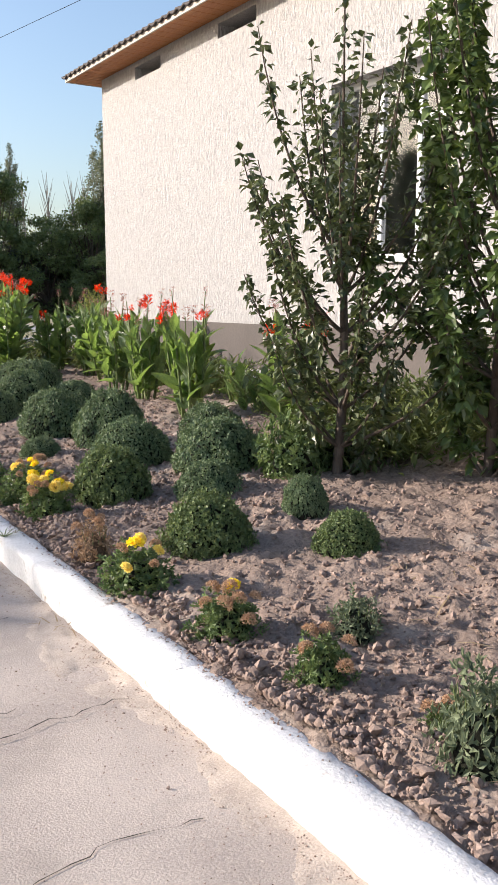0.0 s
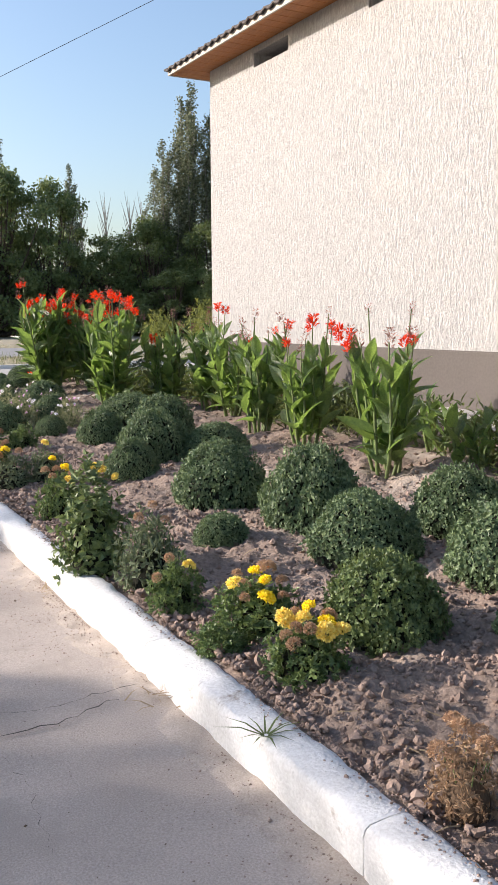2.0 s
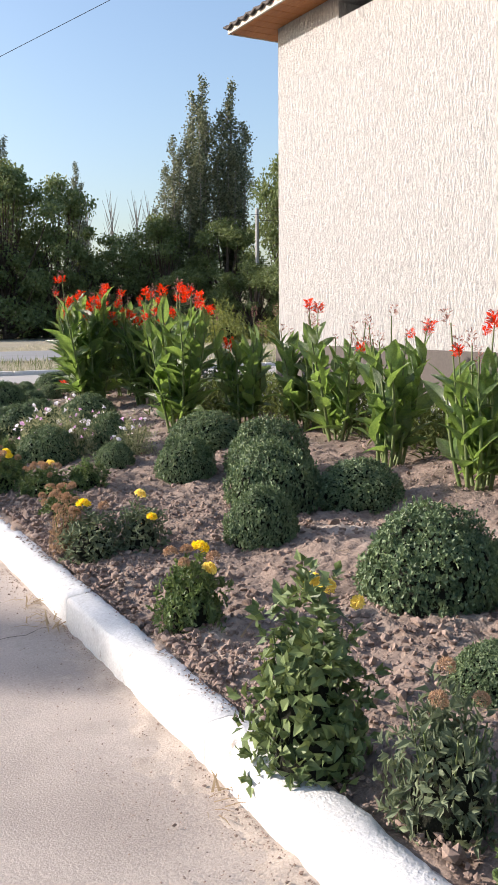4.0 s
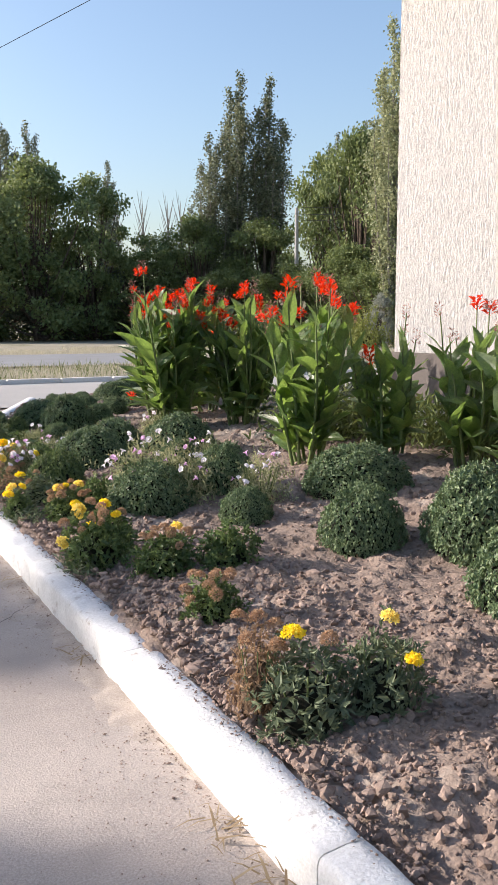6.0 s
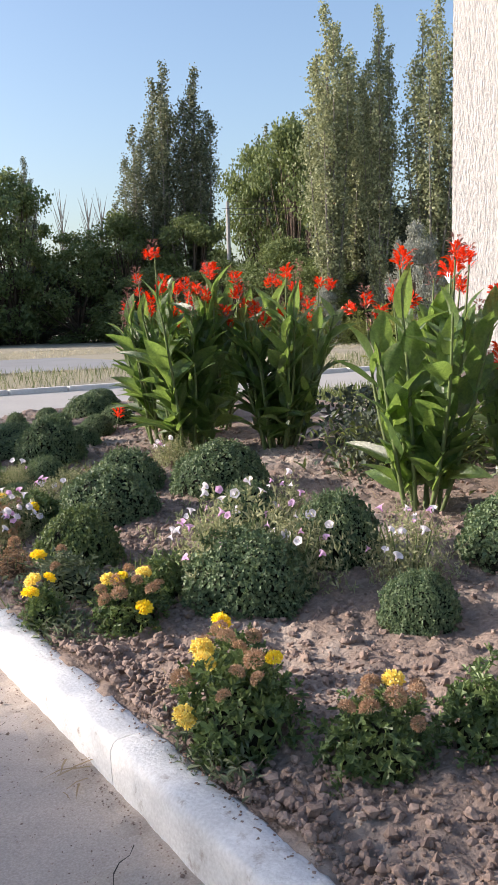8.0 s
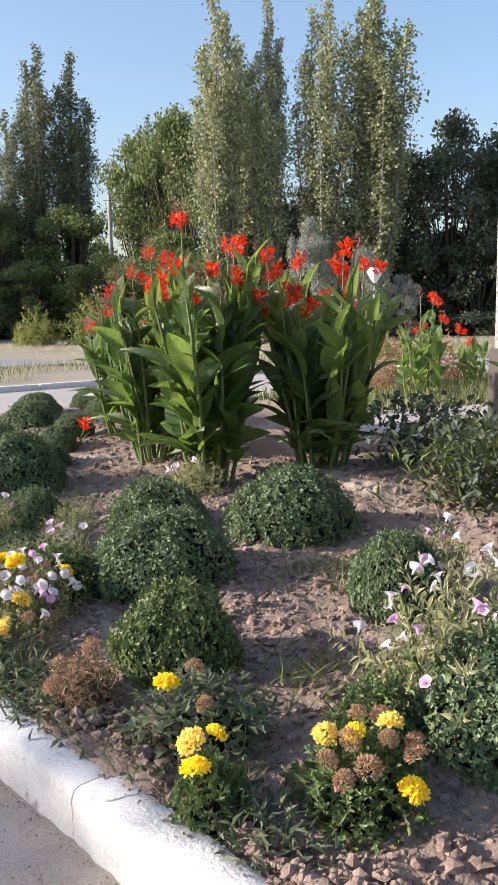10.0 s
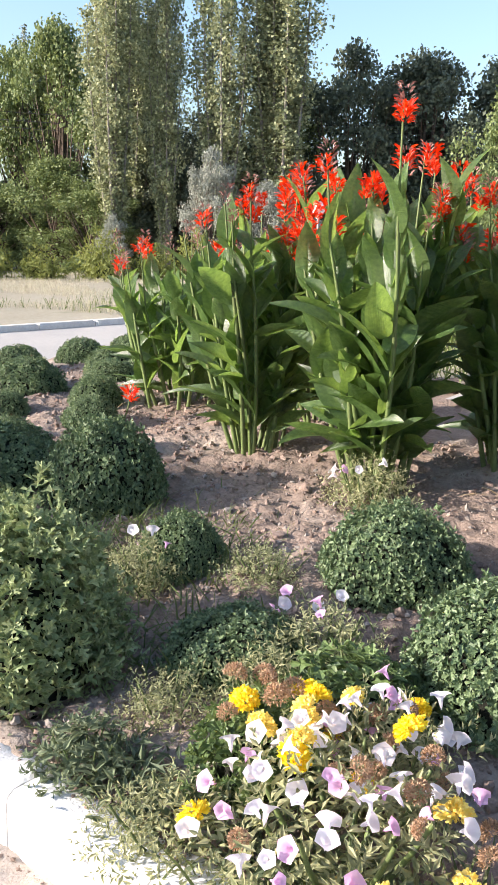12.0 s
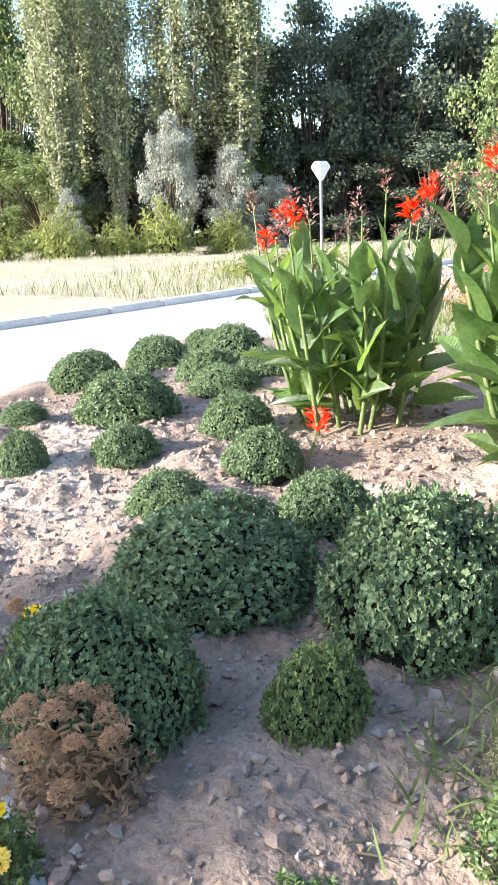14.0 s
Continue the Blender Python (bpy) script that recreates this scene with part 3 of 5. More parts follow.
bm = bmesh.new()
box(bm, WX - EO, WX + 0.1, 0.002, 0.198, TOP + 0.002, TOP + 0.022, 0.004)
board = bm_mesh("soffit_board", bm, M_soffit)
for k in range(102):
    part("soffit_board", board, house, m=pose(0, WY1 + EO - 0.2 * (k + 1), 0))
bm = bmesh.new()
box(bm, WX + 0.1, 15.0 + EO, WY1, WY1 + EO, TOP + 0.002, TOP + 0.022)
part("soffit", bm_mesh("soffit", bm, M_soffit), house)
bm = bmesh.new()
box(bm, WX - EO - 0.025, WX - EO, WY0 - EO, WY1 + EO + 0.025, TOP - 0.005, TOP + 0.07)
box(bm, WX - EO, 15.0 + EO, WY1 + EO, WY1 + EO + 0.025, TOP - 0.005, TOP + 0.07)
part("fascia", bm_mesh("fascia", bm, M_fascia), house)


def hip_roof():
    """Corrugated hip roof: front and end slopes with wavy sheets."""
    xe, ye, z0, rise, half = WX - EO - 0.07, WY1 + EO + 0.07, TOP + 0.075, 0.42, 5.1
    v, f = [], []
    ys = np.arange(ye, WY0 - 1.0, -0.04)
    for k in range(2):
        for y in ys:
            up = min(half, ye - y)
            s = 0.0 if k == 0 else up
            v.append((xe + s, y if k == 0 else y, z0 + rise * s + 0.02 * math.sin(y * 2 * math.pi / 0.2)))
    n = len(ys)
    f += [(i, i + 1, n + i + 1, n + i) for i in range(n - 1)]
    base = len(v)
    xs = np.arange(xe, 15.0 + EO, 0.04)
    for k in range(2):
        for x in xs:
            up = min(half, x - xe, 15.5 + EO - x)
            s = 0.0 if k == 0 else max(up, 0.0)
            v.append((x, ye - s, z0 + rise * s + 0.02 * math.sin(x * 2 * math.pi / 0.2)))
    m = len(xs)
    f += [(base + i, base + m + i, base + m + i + 1, base + i + 1) for i in range(m - 1)]
    me = mesh_of("roof", v, f, M_tile, True)
    ob = part("roof", me, house, "dark corrugated roof sheets")
    ob.modifiers.new("thickness", "SOLIDIFY").thickness = 0.03


hip_roof()
aerial = tagged(new("roof_aerial", mesh_of("roof_aerial", *joined([tube([(5.0, 16.3, 5.2), (5.03, 16.27, 5.42)], (0.008, 0.006)), tube([(4.92, 16.36, 5.37), (5.14, 16.16, 5.44)], (0.005, 0.005)),
         tube([(4.96, 16.35, 5.22), (5.05, 16.2, 5.40)], (0.005, 0.005))]), M_metal)),
         "thin bent metal wire bracket on the roof edge", "wire bracket")

# window: reveal, frame, panes, sill
window = tagged(new("window_1"), "white framed window with three panes", "window", kind="structure")
wy0, wy1, wz0, wz1 = WIN
bm = bmesh.new()
fx = WX + 0.16
for a, b, c, d in ((wy0, wy1, wz0, wz0 + 0.07), (wy0, wy1, wz1 - 0.07, wz1), (wy0, wy0 + 0.07, wz0 + 0.07, wz1 - 0.07), (wy1 - 0.07, wy1, wz0 + 0.07, wz1 - 0.07),
                   (wy0 + 0.62, wy0 + 0.69, wz0 + 0.07, wz1 - 0.07), (wy1 - 0.69, wy1 - 0.62, wz0 + 0.07, wz1 - 0.07), (wy0 + 0.07, wy0 + 0.62, wz1 - 0.56, wz1 - 0.50)):
    box(bm, fx, fx + 0.07, a, b, c, d, 0.006)
part("window_frame", bm_mesh("window_frame", bm, M_frame), window)
bm = bmesh.new()
box(bm, WX - 0.06, fx, wy0 - 0.05, wy1 + 0.05, wz0 - 0.03, wz0 + 0.004, 0.006)
part("window_sill", bm_mesh("window_sill", bm, M_frame), window)
for a, b in ((wy0 + 0.07, wy0 + 0.62), (wy0 + 0.69, wy1 - 0.69), (wy1 - 0.62, wy1 - 0.07)):
    bm = bmesh.new()
    box(bm, fx + 0.03, fx + 0.036, a, b, wz0 + 0.07, wz1 - 0.07)
    part("pane", bm_mesh("pane", bm, M_glass), window).visible_shadow = False
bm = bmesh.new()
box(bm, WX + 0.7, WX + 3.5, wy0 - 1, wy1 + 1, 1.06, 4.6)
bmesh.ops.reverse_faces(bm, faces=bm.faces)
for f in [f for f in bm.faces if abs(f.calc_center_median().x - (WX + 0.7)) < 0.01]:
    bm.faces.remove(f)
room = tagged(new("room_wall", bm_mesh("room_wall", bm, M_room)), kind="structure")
# concrete apron round the foot of the house
apron = tagged(new("pavement_apron", grid_mesh("pavement_apron", np.linspace(WX - 0.72, WX - 0.02, 12), np.linspace(-2, WY1 + 1.0, 90),
               lambda x, y: bed_z(x, y) + 0.045 + 0.01 * value_noise(x, y, 15, 0.4), M_pave)), kind="structure")
apron2 = tagged(new("pavement_end", grid_mesh("pavement_end", np.linspace(WX - 0.02, 15, 30), np.linspace(WY1 + 0.02, WY1 + 1.0, 8),
               lambda x, y: 0.47 + 0.01 * value_noise(x, y, 16, 0.4), M_pave)), kind="structure")
yard = tagged(new("lawn", grid_mesh("lawn", np.linspace(4.6, 40, 60), np.linspace(WY1 + 0.9, 22.5, 14),
               lambda x, y: 0.43 - 0.17 * ramp(18.5, 22.4, y) + 0.02 * value_noise(x, y, 17, 0.7), M_field)), kind="structure")

# ---------------------------------------------------------------- plants: mounded bushes
def bush_meshes(seed, mat, leaf=0.095, shoots=560, per=11, template=(LOBE_V, LOBE_F), loose=0.035, core=0.80, tuft=0.09, low=-0.12, tall=1.0, rise=0.0):
    """A mound, one metre in half-width and one high, of leafy shoots that stand apart over a solid core, near-black to
    give the gaps their shade.
    """
    r = np.random.default_rng(seed)
    k = np.arange(shoots)
    c = np.clip(low + (1 - low) * (k + r.uniform(-0.6, 0.6, shoots)) / shoots, -0.2, 0.999)
    th = k * 2.39996 + r.normal(0, 0.9, shoots) / np.sqrt(shoots)
    s = np.sqrt(1 - c ** 2)
    N = np.stack([s * np.cos(th), s * np.sin(th), c], -1)
    lump = 1 + 0.10 * value_noise(np.mod(th, 2 * np.pi) * 1.3 + seed, c * 2.2, seed, 0.55) + loose * r.normal(size=shoots).clip(-2, 2.4)
    P = N * lump[:, None]
    P[:, :2] *= np.where(P[:, 2:3] < 0.15, 0.90 + 0.5 * np.clip(P[:, 2:3], -0.1, 0.15), 1.0)
    P[:, 2] = (0.02 + 0.98 * P[:, 2]) * tall
    n = shoots * per
    rank = np.tile(np.arange(per), shoots) / per
    Ns, Ps = np.repeat(N, per, 0), np.repeat(P, per, 0)
    side = unit(np.cross(Ns, unit(r.normal(size=(n, 3)))))
    sink = tuft * rank + 0.25 * tuft * r.uniform(0, 1, n)
    at = Ps - Ns * sink[:, None] + side * (0.3 * leaf * rank)[:, None]
    a = side * (0.45 + 0.75 * rank)[:, None] + Ns * (0.75 - 0.75 * rank)[:, None] + 0.35 * r.normal(size=(n, 3)) * (1, 1, 0.7) + np.array((0, 0, rise))
    v, f = scatter(template[0], template[1], at, a, Ns + 0.45 * r.normal(size=(n, 3)), leaf * r.uniform(0.65, 1.2, n) * (0.62 + 0.5 * rank))
    leaves = mesh_of("foliage", v, f, mat)
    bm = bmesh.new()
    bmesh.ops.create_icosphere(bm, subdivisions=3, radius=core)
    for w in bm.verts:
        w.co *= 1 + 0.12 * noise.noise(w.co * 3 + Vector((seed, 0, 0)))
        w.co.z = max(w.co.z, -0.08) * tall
    return leaves, bm_mesh("filler_core", bm, M_core, True)


BUSH = [bush_meshes(20 + i, M_bush, leaf=0.078, shoots=1000, per=10, template=(LOBE_V * (1.0, 1, 1.6), LOBE_F), core=0.86, tuft=0.075) for i in range(4)]
BUSH_B = [bush_meshes(30 + i, M_bush2, leaf=0.098, shoots=620, per=11, template=(LOBE_V * (1.0, 1, 1.6), LOBE_F), loose=0.05, core=0.83, tuft=0.10) for i in range(2)]


def bush(x, y, r, h, i, bright=False):
    leaves, core = (BUSH_B if bright else BUSH)[i % (2 if bright else 4)]
    size = (r, r, h)
    words = ("low" if h < 0.25 else "tall" if h > 0.38 else "dense") + (" bright green" if bright else " dusty dark green")
    ob = thing("mound_bush", x, y, float(bed_z(x, y)) - 0.02, words + " rounded bush growing in the dry bed", "bush", "mounded bushes of the bed", turn=(i * 77) % 360, size=size)
    part("foliage", leaves, ob)
    part("filler_core", core, ob, "solid near-black core standing in for the shade between the leaves")


BUSHES_A = ((1.42, 7.66, 0.20, 0.23), (0.95, 6.83, 0.22, 0.27), (1.64, 6.99, 0.13, 0.22), (1.43, 6.35, 0.16, 0.19), (1.81, 8.22, 0.31, 0.37), (2.19, 9.00, 0.26, 0.34),
            (1.47, 8.90, 0.28, 0.34), (0.98, 8.10, 0.24, 0.31), (1.61, 9.59, 0.29, 0.46), (1.42, 10.37, 0.31, 0.41), (2.18, 11.94, 0.28, 0.28), (1.04, 9.59, 0.16, 0.17),
            (1.31, 11.61, 0.20, 0.31), (1.72, 12.19, 0.30, 0.42), (2.14, 12.98, 0.31, 0.44), (2.39, 14.48, 0.36, 0.32), (1.69, 13.41, 0.22, 0.33), (1.45, 14.27, 0.16, 0.21))
BUSHES_B = ((1.11, 14.94, 0.28, 0.32), (1.66, 15.80, 0.19, 0.30), (1.67, 17.38, 0.26, 0.30), (1.26, 16.74, 0.31, 0.33), (2.08, 16.80, 0.33, 0.35), (0.78, 16.01, 0.22, 0.29),
            (1.35, 18.10, 0.17, 0.22), (0.92, 17.45, 0.22, 0.19), (3.47, 22.10, 0.24, 0.24), (4.10, 22.05, 0.23, 0.22), (2.98, 21.28, 0.28, 0.28), (2.43, 20.77, 0.16, 0.19),
            (4.64, 22.05, 0.17, 0.17), (4.36, 21.59, 0.23, 0.27), (3.90, 21.44, 0.21, 0.21), (4.04, 21.10, 0.18, 0.21))
BUSHES_C = ((3.66, 21.13, 0.22, 0.18), (3.01, 20.55, 0.19, 0.21), (2.59, 20.10, 0.18, 0.20), (2.02, 20.15, 0.17, 0.18), (1.57, 19.57, 0.34, 0.31), (2.21, 19.55, 0.18, 0.20),
            (1.68, 18.92, 0.29, 0.40), (0.90, 19.39, 0.25, 0.33), (1.13, 18.92, 0.13, 0.22), (2.67, 21.77, 0.14, 0.14), (2.08, 21.08, 0.12, 0.22), (1.70, 15.10, 0.22, 0.34))
for i, (x, y, r, h) in enumerate(BUSHES_A + BUSHES_B + BUSHES_C):
    bush(x, y, r, h, i, bright=i in (1, 3, 7, 23, 42))

# the tall loose plant with lobed pale leaves
DEEP_V = LOBE_V.copy()
for i, (wx, wy) in ((1, (-0.09, 0.30)), (3, (-0.10, 0.58)), (7, (0.10, 0.58)), (9, (0.09, 0.30)), (4, (-0.17, 0.86)), (6, (0.17, 0.86))):
    DEEP_V[i, 0], DEEP_V[i, 1] = wx, wy
LOBED = bush_meshes(51, M_chrys, leaf=0.15, shoots=430, per=14, template=(DEEP_V * (0.95, 1, 1.4), LOBE_F), loose=0.09, core=0.70, tuft=0.24, tall=1.6, rise=0.35)
ob = thing("leafy_perennial", 0.51, 17.97, float(bed_z(0.54, 18)) - 0.02, "tall loose pale green plant with lobed leaves beside the kerb", "plant", size=(0.345, 0.35, 0.325))
part("foliage", LOBED[0], ob)
part("filler_core", LOBED[1], ob)
PERENNIAL = ob


# ---------------------------------------------------------------- marigolds and other low flowers
def pompon(name, mat, n=420, flat=0.75, ragged=0.12, seed=3, slim=1.1, petal=0.225):
    r = np.random.default_rng(seed)
    c = r.uniform(-0.15, 1, n)
    th = np.arange(n) * 2.39996
    s = np.sqrt(1 - c * c)
    N = np.stack([s * np.cos(th), s * np.sin(th), c], -1)
    P = N * 0.40 * (1, 1, flat) + ragged * 0.3 * r.normal(size=(n, 3))
    return mesh_of(name, *scatter(PETAL_V * (slim, 1, 1), PETAL_F, P, N * (1, 1, flat) + max(ragged, 0.5) * r.normal(size=(n, 3)), N + 0.3 * r.normal(size=(n, 3)), petal * r.uniform(0.75, 1.2, n)), mat)


FLOWER = [pompon("flower_head", M_yellow, seed=3), pompon("flower_head", M_pale_yellow, seed=4), pompon("flower_head", M_pale_yellow, n=320, flat=0.85, seed=8), pompon("flower_head", M_yellow, n=380, flat=0.65, seed=5)]
DEAD = [pompon("dead_head", M_dead, n=560, flat=0.95, ragged=0.10, seed=6, slim=0.6, petal=0.17), pompon("dead_head", M_dead, n=520, flat=1.0, ragged=0.13, seed=7, slim=0.6, petal=0.17)]
for u, v, w in ((-0.84, 0.12, 0.95), (-0.80, 0.30, 1.05), (-0.88, 0.22, 0.78)):
    part("flower_head", FLOWER[1], PERENNIAL, m=Matrix.Translation((u, v, w)) @ Matrix.Diagonal((0.13, 0.13, 0.12, 1)))
FOL_TALL = {"green": 1.5, "grey": 1.6, "dry": 1.7, "petunia": 1.1, "tall": 3.0}
FOL = {"green": [bush_meshes(60 + i, M_herb, leaf=0.31, shoots=80, per=12, template=(DEEP_V * (1.05, 1, 1.6), LOBE_F), loose=0.15, tuft=0.34, tall=1.5, rise=0.3)[0] for i in range(3)],
       "grey": [bush_meshes(64 + i, M_grey, leaf=0.28, shoots=100, per=11, template=(NARROW_V * (1.35, 1, 1.8), LEAF_F), loose=0.15, tuft=0.34, tall=1.6, rise=0.3)[0] for i in range(2)],
       "dry": [bush_meshes(68 + i, M_dry, leaf=0.22, shoots=90, per=12, template=(NARROW_V * (1.2, 1, 3), LEAF_F), loose=0.18, tuft=0.35, tall=1.7, rise=0.2)[0] for i in range(2)],
       "petunia": [bush_meshes(72, M_petfol, leaf=0.14, shoots=190, per=12, template=(NARROW_V * (1.1, 1, 1.5), LEAF_F), loose=0.22, tuft=0.35, tall=1.1, rise=0.3)[0]],
       "tall": [bush_meshes(75, M_bush2, leaf=0.34, shoots=150, per=10, template=(LEAF_V * (1.1, 1, 1.6), LEAF_F), loose=0.16, tuft=0.4, tall=3.0, rise=0.3)[0]]}
# the bushes' shade-coloured core, reused inside the low plants
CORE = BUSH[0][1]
STALKS = mesh_of("stalks", *joined([tube(bent((0.1 * math.cos(a), 0.1 * math.sin(a), -0.05), (0.62 * math.cos(a), 0.62 * math.sin(a), 0.72), (0, 0, -0.08), 5), np.linspace(0.03, 0.015, 5), 5) for a in np.arange(9) * 2.39996]), M_stalk, True)
DRY_CORE = CORE.copy()
DRY_CORE.materials[0] = M_drycore


def flowering(name, x, y, r, h, fol, heads, label, category, group, seed):
    """A low plant: stems, a loose head of leaves, and its flower heads one by one. heads: (mesh, part name, count, metres across)."""
    q = random.Random(seed)
    tip = 1.0 if fol == "petunia" else 0.5
    ob = thing(name, x, y, float(bed_z(x, y)) - 0.01, label, category, group, turn=0)
    me = q.choice(FOL[fol])
    part("foliage", me, ob, m=Matrix.Rotation(q.uniform(0, 6.28), 4, "Z") @ Matrix.Diagonal((r, r, h * 0.88 / FOL_TALL[fol], 1)))
    if h > 0.16 and fol != "petunia":
        part("filler_core", DRY_CORE if fol == "dry" else CORE, ob, m=Matrix.Diagonal((r * 0.72, r * 0.72, h * 0.70, 1)))
    crowd = 0.75 if fol != "petunia" else 0.98
    off, taken = q.uniform(3.2, 4.9), []
    part("stalks", STALKS, ob, m=Matrix.Diagonal((r, r, h, 1)))
    for mesh_list, word, count, wide in heads:
        for k in range(count):
            for trial in range(25):
                a, s = q.uniform(0, 6.283), crowd * math.sqrt(q.uniform(0.0, 1.0))
                px, py = r * s * math.cos(a), r * s * math.sin(a)
                if fol != "petunia":
                    px, py = px + 0.28 * r * math.cos(off), py + 0.28 * r * math.sin(off)
                if all(math.hypot(px - u, py - v) > 0.98 * wide for u, v in taken):
                    break
            taken.append((px, py))
            s = min(1.0, math.hypot(px, py) / r)
            z = h * (0.22 + 0.80 * math.sqrt(max(0, 1 - s * s)) * q.uniform(0.6, 1.12)) if fol == "petunia" else h * (0.50 + 0.58 * math.sqrt(max(0, 1 - s * s)) * q.uniform(0.74, 1.1))
            w = wide * q.uniform(0.75, 1.15)
            lean = Euler((q.uniform(-tip, tip) - 0.5 * py / r, q.uniform(-tip, tip) + 0.5 * px / r, q.uniform(0, 6)))
            part(word, q.choice(mesh_list), ob, m=Matrix.Translation((px, py, z)) @ lean.to_matrix().to_4x4() @ Matrix.Diagonal((w, w, w, 1)))
    return ob


def marigold(x, y, r, h, yellow, brown, fol="green", seed=0, wide=0.055):
    words = {"green": "leafy marigold plant", "grey": "grey-green marigold plant", "dry": "withered brown marigold plant"}[fol]
    words += " with yellow and spent brown heads" if yellow and brown else " with yellow heads" if yellow else " with spent brown heads" if brown else " without flowers"
    flowering("marigold", x, y, r, h, fol, [(FLOWER, "flower_head", yellow, wide), (DEAD, "dead_head", brown, wide * 0.95)], words + " by the kerb", "marigold", "marigolds along the kerb", seed + int(x * 1000 + y * 77))


for row in ((0.51, 7.92, 0.15, 0.22, 6, 6), (0.58, 8.38, 0.17, 0.24, 4, 8), (0.35, 8.26, 0.10, 0.15, 0, 0), (0.40, 8.78, 0.12, 0.24, 1, 2), (0.41, 6.49, 0.16, 0.21, 4, 3), (0.47, 5.83, 0.13, 0.19, 1, 7),
            (0.51, 5.30, 0.10, 0.19, 0, 5), (0.60, 4.84, 0.07, 0.12, 0, 3), (0.48, 10.72, 0.14, 0.31, 2, 4), (0.44, 13.93, 0.18, 0.31, 4, 7), (0.67, 13.60, 0.16, 0.23, 1, 8), (0.95, 13.47, 0.15, 0.26, 0, 0)):
    marigold(*row)
for row in ((0.60, 12.88, 0.13, 0.21, 0, 10), (0.62, 14.24, 0.12, 0.23, 2, 3), (0.61, 15.03, 0.16, 0.22, 4, 9), (0.34, 15.27, 0.09, 0.19, 3, 0), (0.56, 17.06, 0.18, 0.25, 5, 8),
            (0.82, 15.17, 0.12, 0.24, 0, 0), (0.91, 19.66, 0.07, 0.22, 2, 2), (0.44, 19.20, 0.08, 0.14, 3, 0)):
    marigold(*row)
for row in ((0.55, 4.68, 0.11, 0.32, 0, 0), (0.84, 5.55, 0.10, 0.17, 0, 0), (0.45, 9.16, 0.15, 0.36, 0, 3), (0.54, 15.55, 0.20, 0.22, 1, 2), (0.48, 11.95, 0.18, 0.27, 1, 2), (0.72, 11.88, 0.14, 0.29, 2, 0)):
    marigold(*row, fol="grey")
for row in ((0.44, 7.04, 0.10, 0.20, 0, 5), (0.38, 12.08, 0.10, 0.32, 0, 5), (0.42, 15.98, 0.12, 0.19, 0, 3), (0.69, 19.26, 0.16, 0.23, 0, 12)):
    marigold(*row, fol="dry")
for x, y, r, h, fol in ((0.27, 17.10, 0.17, 0.16, "petunia"), (0.33, 17.40, 0.13, 0.16, "grey"), (0.60, 17.42, 0.14, 0.15, "petunia"), (0.88, 17.02, 0.20, 0.22, "green"), (0.80, 17.25, 0.15, 0.20, "petunia"), (1.02, 18.35, 0.15, 0.16, "green"),
                      (0.62, 18.62, 0.12, 0.10, "green"), (1.22, 18.45, 0.10, 0.12, "petunia"), (1.40, 17.75, 0.16, 0.16, "petunia")):
    flowering("low_herb", x, y, r, h, fol, [], "low ragged " + {"grey": "grey-green", "green": "green", "petunia": "pale olive"}[fol] + " herb sprawling over the soil", "herb", "low herbs of the bed", int(x * 100 + y * 7))
ob = flowering("leafy_herb", 0.30, 9.55, 0.17, 0.54, "tall", [(FLOWER, "flower_head", 3, 0.045)], "tall yellow-green leafy herb beside the kerb", "herb", "", 5)


for x, y, r, h in ((2.02, 7.66, 0.22, 0.46), (2.42, 7.72, 0.24, 0.36)):
    flowering("leafy_herb", x, y, r, h, "green", [], "rank leafy herb round the foot of the young tree", "herb", "herbs round the tree", int(x * 100))


def funnel(name, mat):
    v, f = [(0, 0, 0)], []
    for ring, (rad, z) in enumerate(((0.10, 0.25), (0.16, 0.65), (0.42, 0.92), (0.62, 0.98))):
        for k in range(10):
            rr = rad * (1 + (0.10 if k % 2 else -0.06) * (ring == 3))
            a = k * 0.6283
            v.append((rr * math.cos(a), rr * math.sin(a), z - (0.05 if ring == 3 and k % 2 else 0)))
    f += [(0, 1 + (k + 1) % 10, 1 + k) for k in range(10)]
    for ring in range(3):
        for k in range(10):
            a, b = 1 + ring * 10 + k, 1 + ring * 10 + (k + 1) % 10
            f.append((a, b, b + 10, a + 10))
    return mesh_of(name, v, f, mat, True)


PETWHITE, PETPINK = [funnel("white_flower", M_petwhite)], [funnel("lilac_flower", M_petpink)]
for x, y, r, h, nw, nl, ny in ((0.41, 16.74, 0.30, 0.31, 52, 18, 10), (0.68, 16.80, 0.17, 0.26, 12, 5, 4), (1.16, 15.16, 0.30, 0.46, 14, 12, 0), (1.30, 14.92, 0.25, 0.42, 6, 8, 0), (1.85, 15.75, 0.16, 0.30, 5, 2, 0), (2.30, 17.9, 0.2, 0.25, 5, 1, 0),
                               (1.05, 17.25, 0.20, 0.22, 3, 4, 0), (1.75, 14.65, 0.20, 0.34, 10, 5, 0), (1.15, 18.1, 0.15, 0.2, 2, 2, 0)):
    flowering("petunia", x, y, r, h, "petunia", [(PETWHITE, "white_flower", nw, 0.034), (PETPINK, "lilac_flower", nl, 0.032), (FLOWER, "yellow_flower", ny, 0.055), (DEAD, "dead_head", ny, 0.045)],
              "straggling petunia with white and lilac trumpets in the bed", "petunia", "petunias of the bed", int(x * 100 + y * 10))


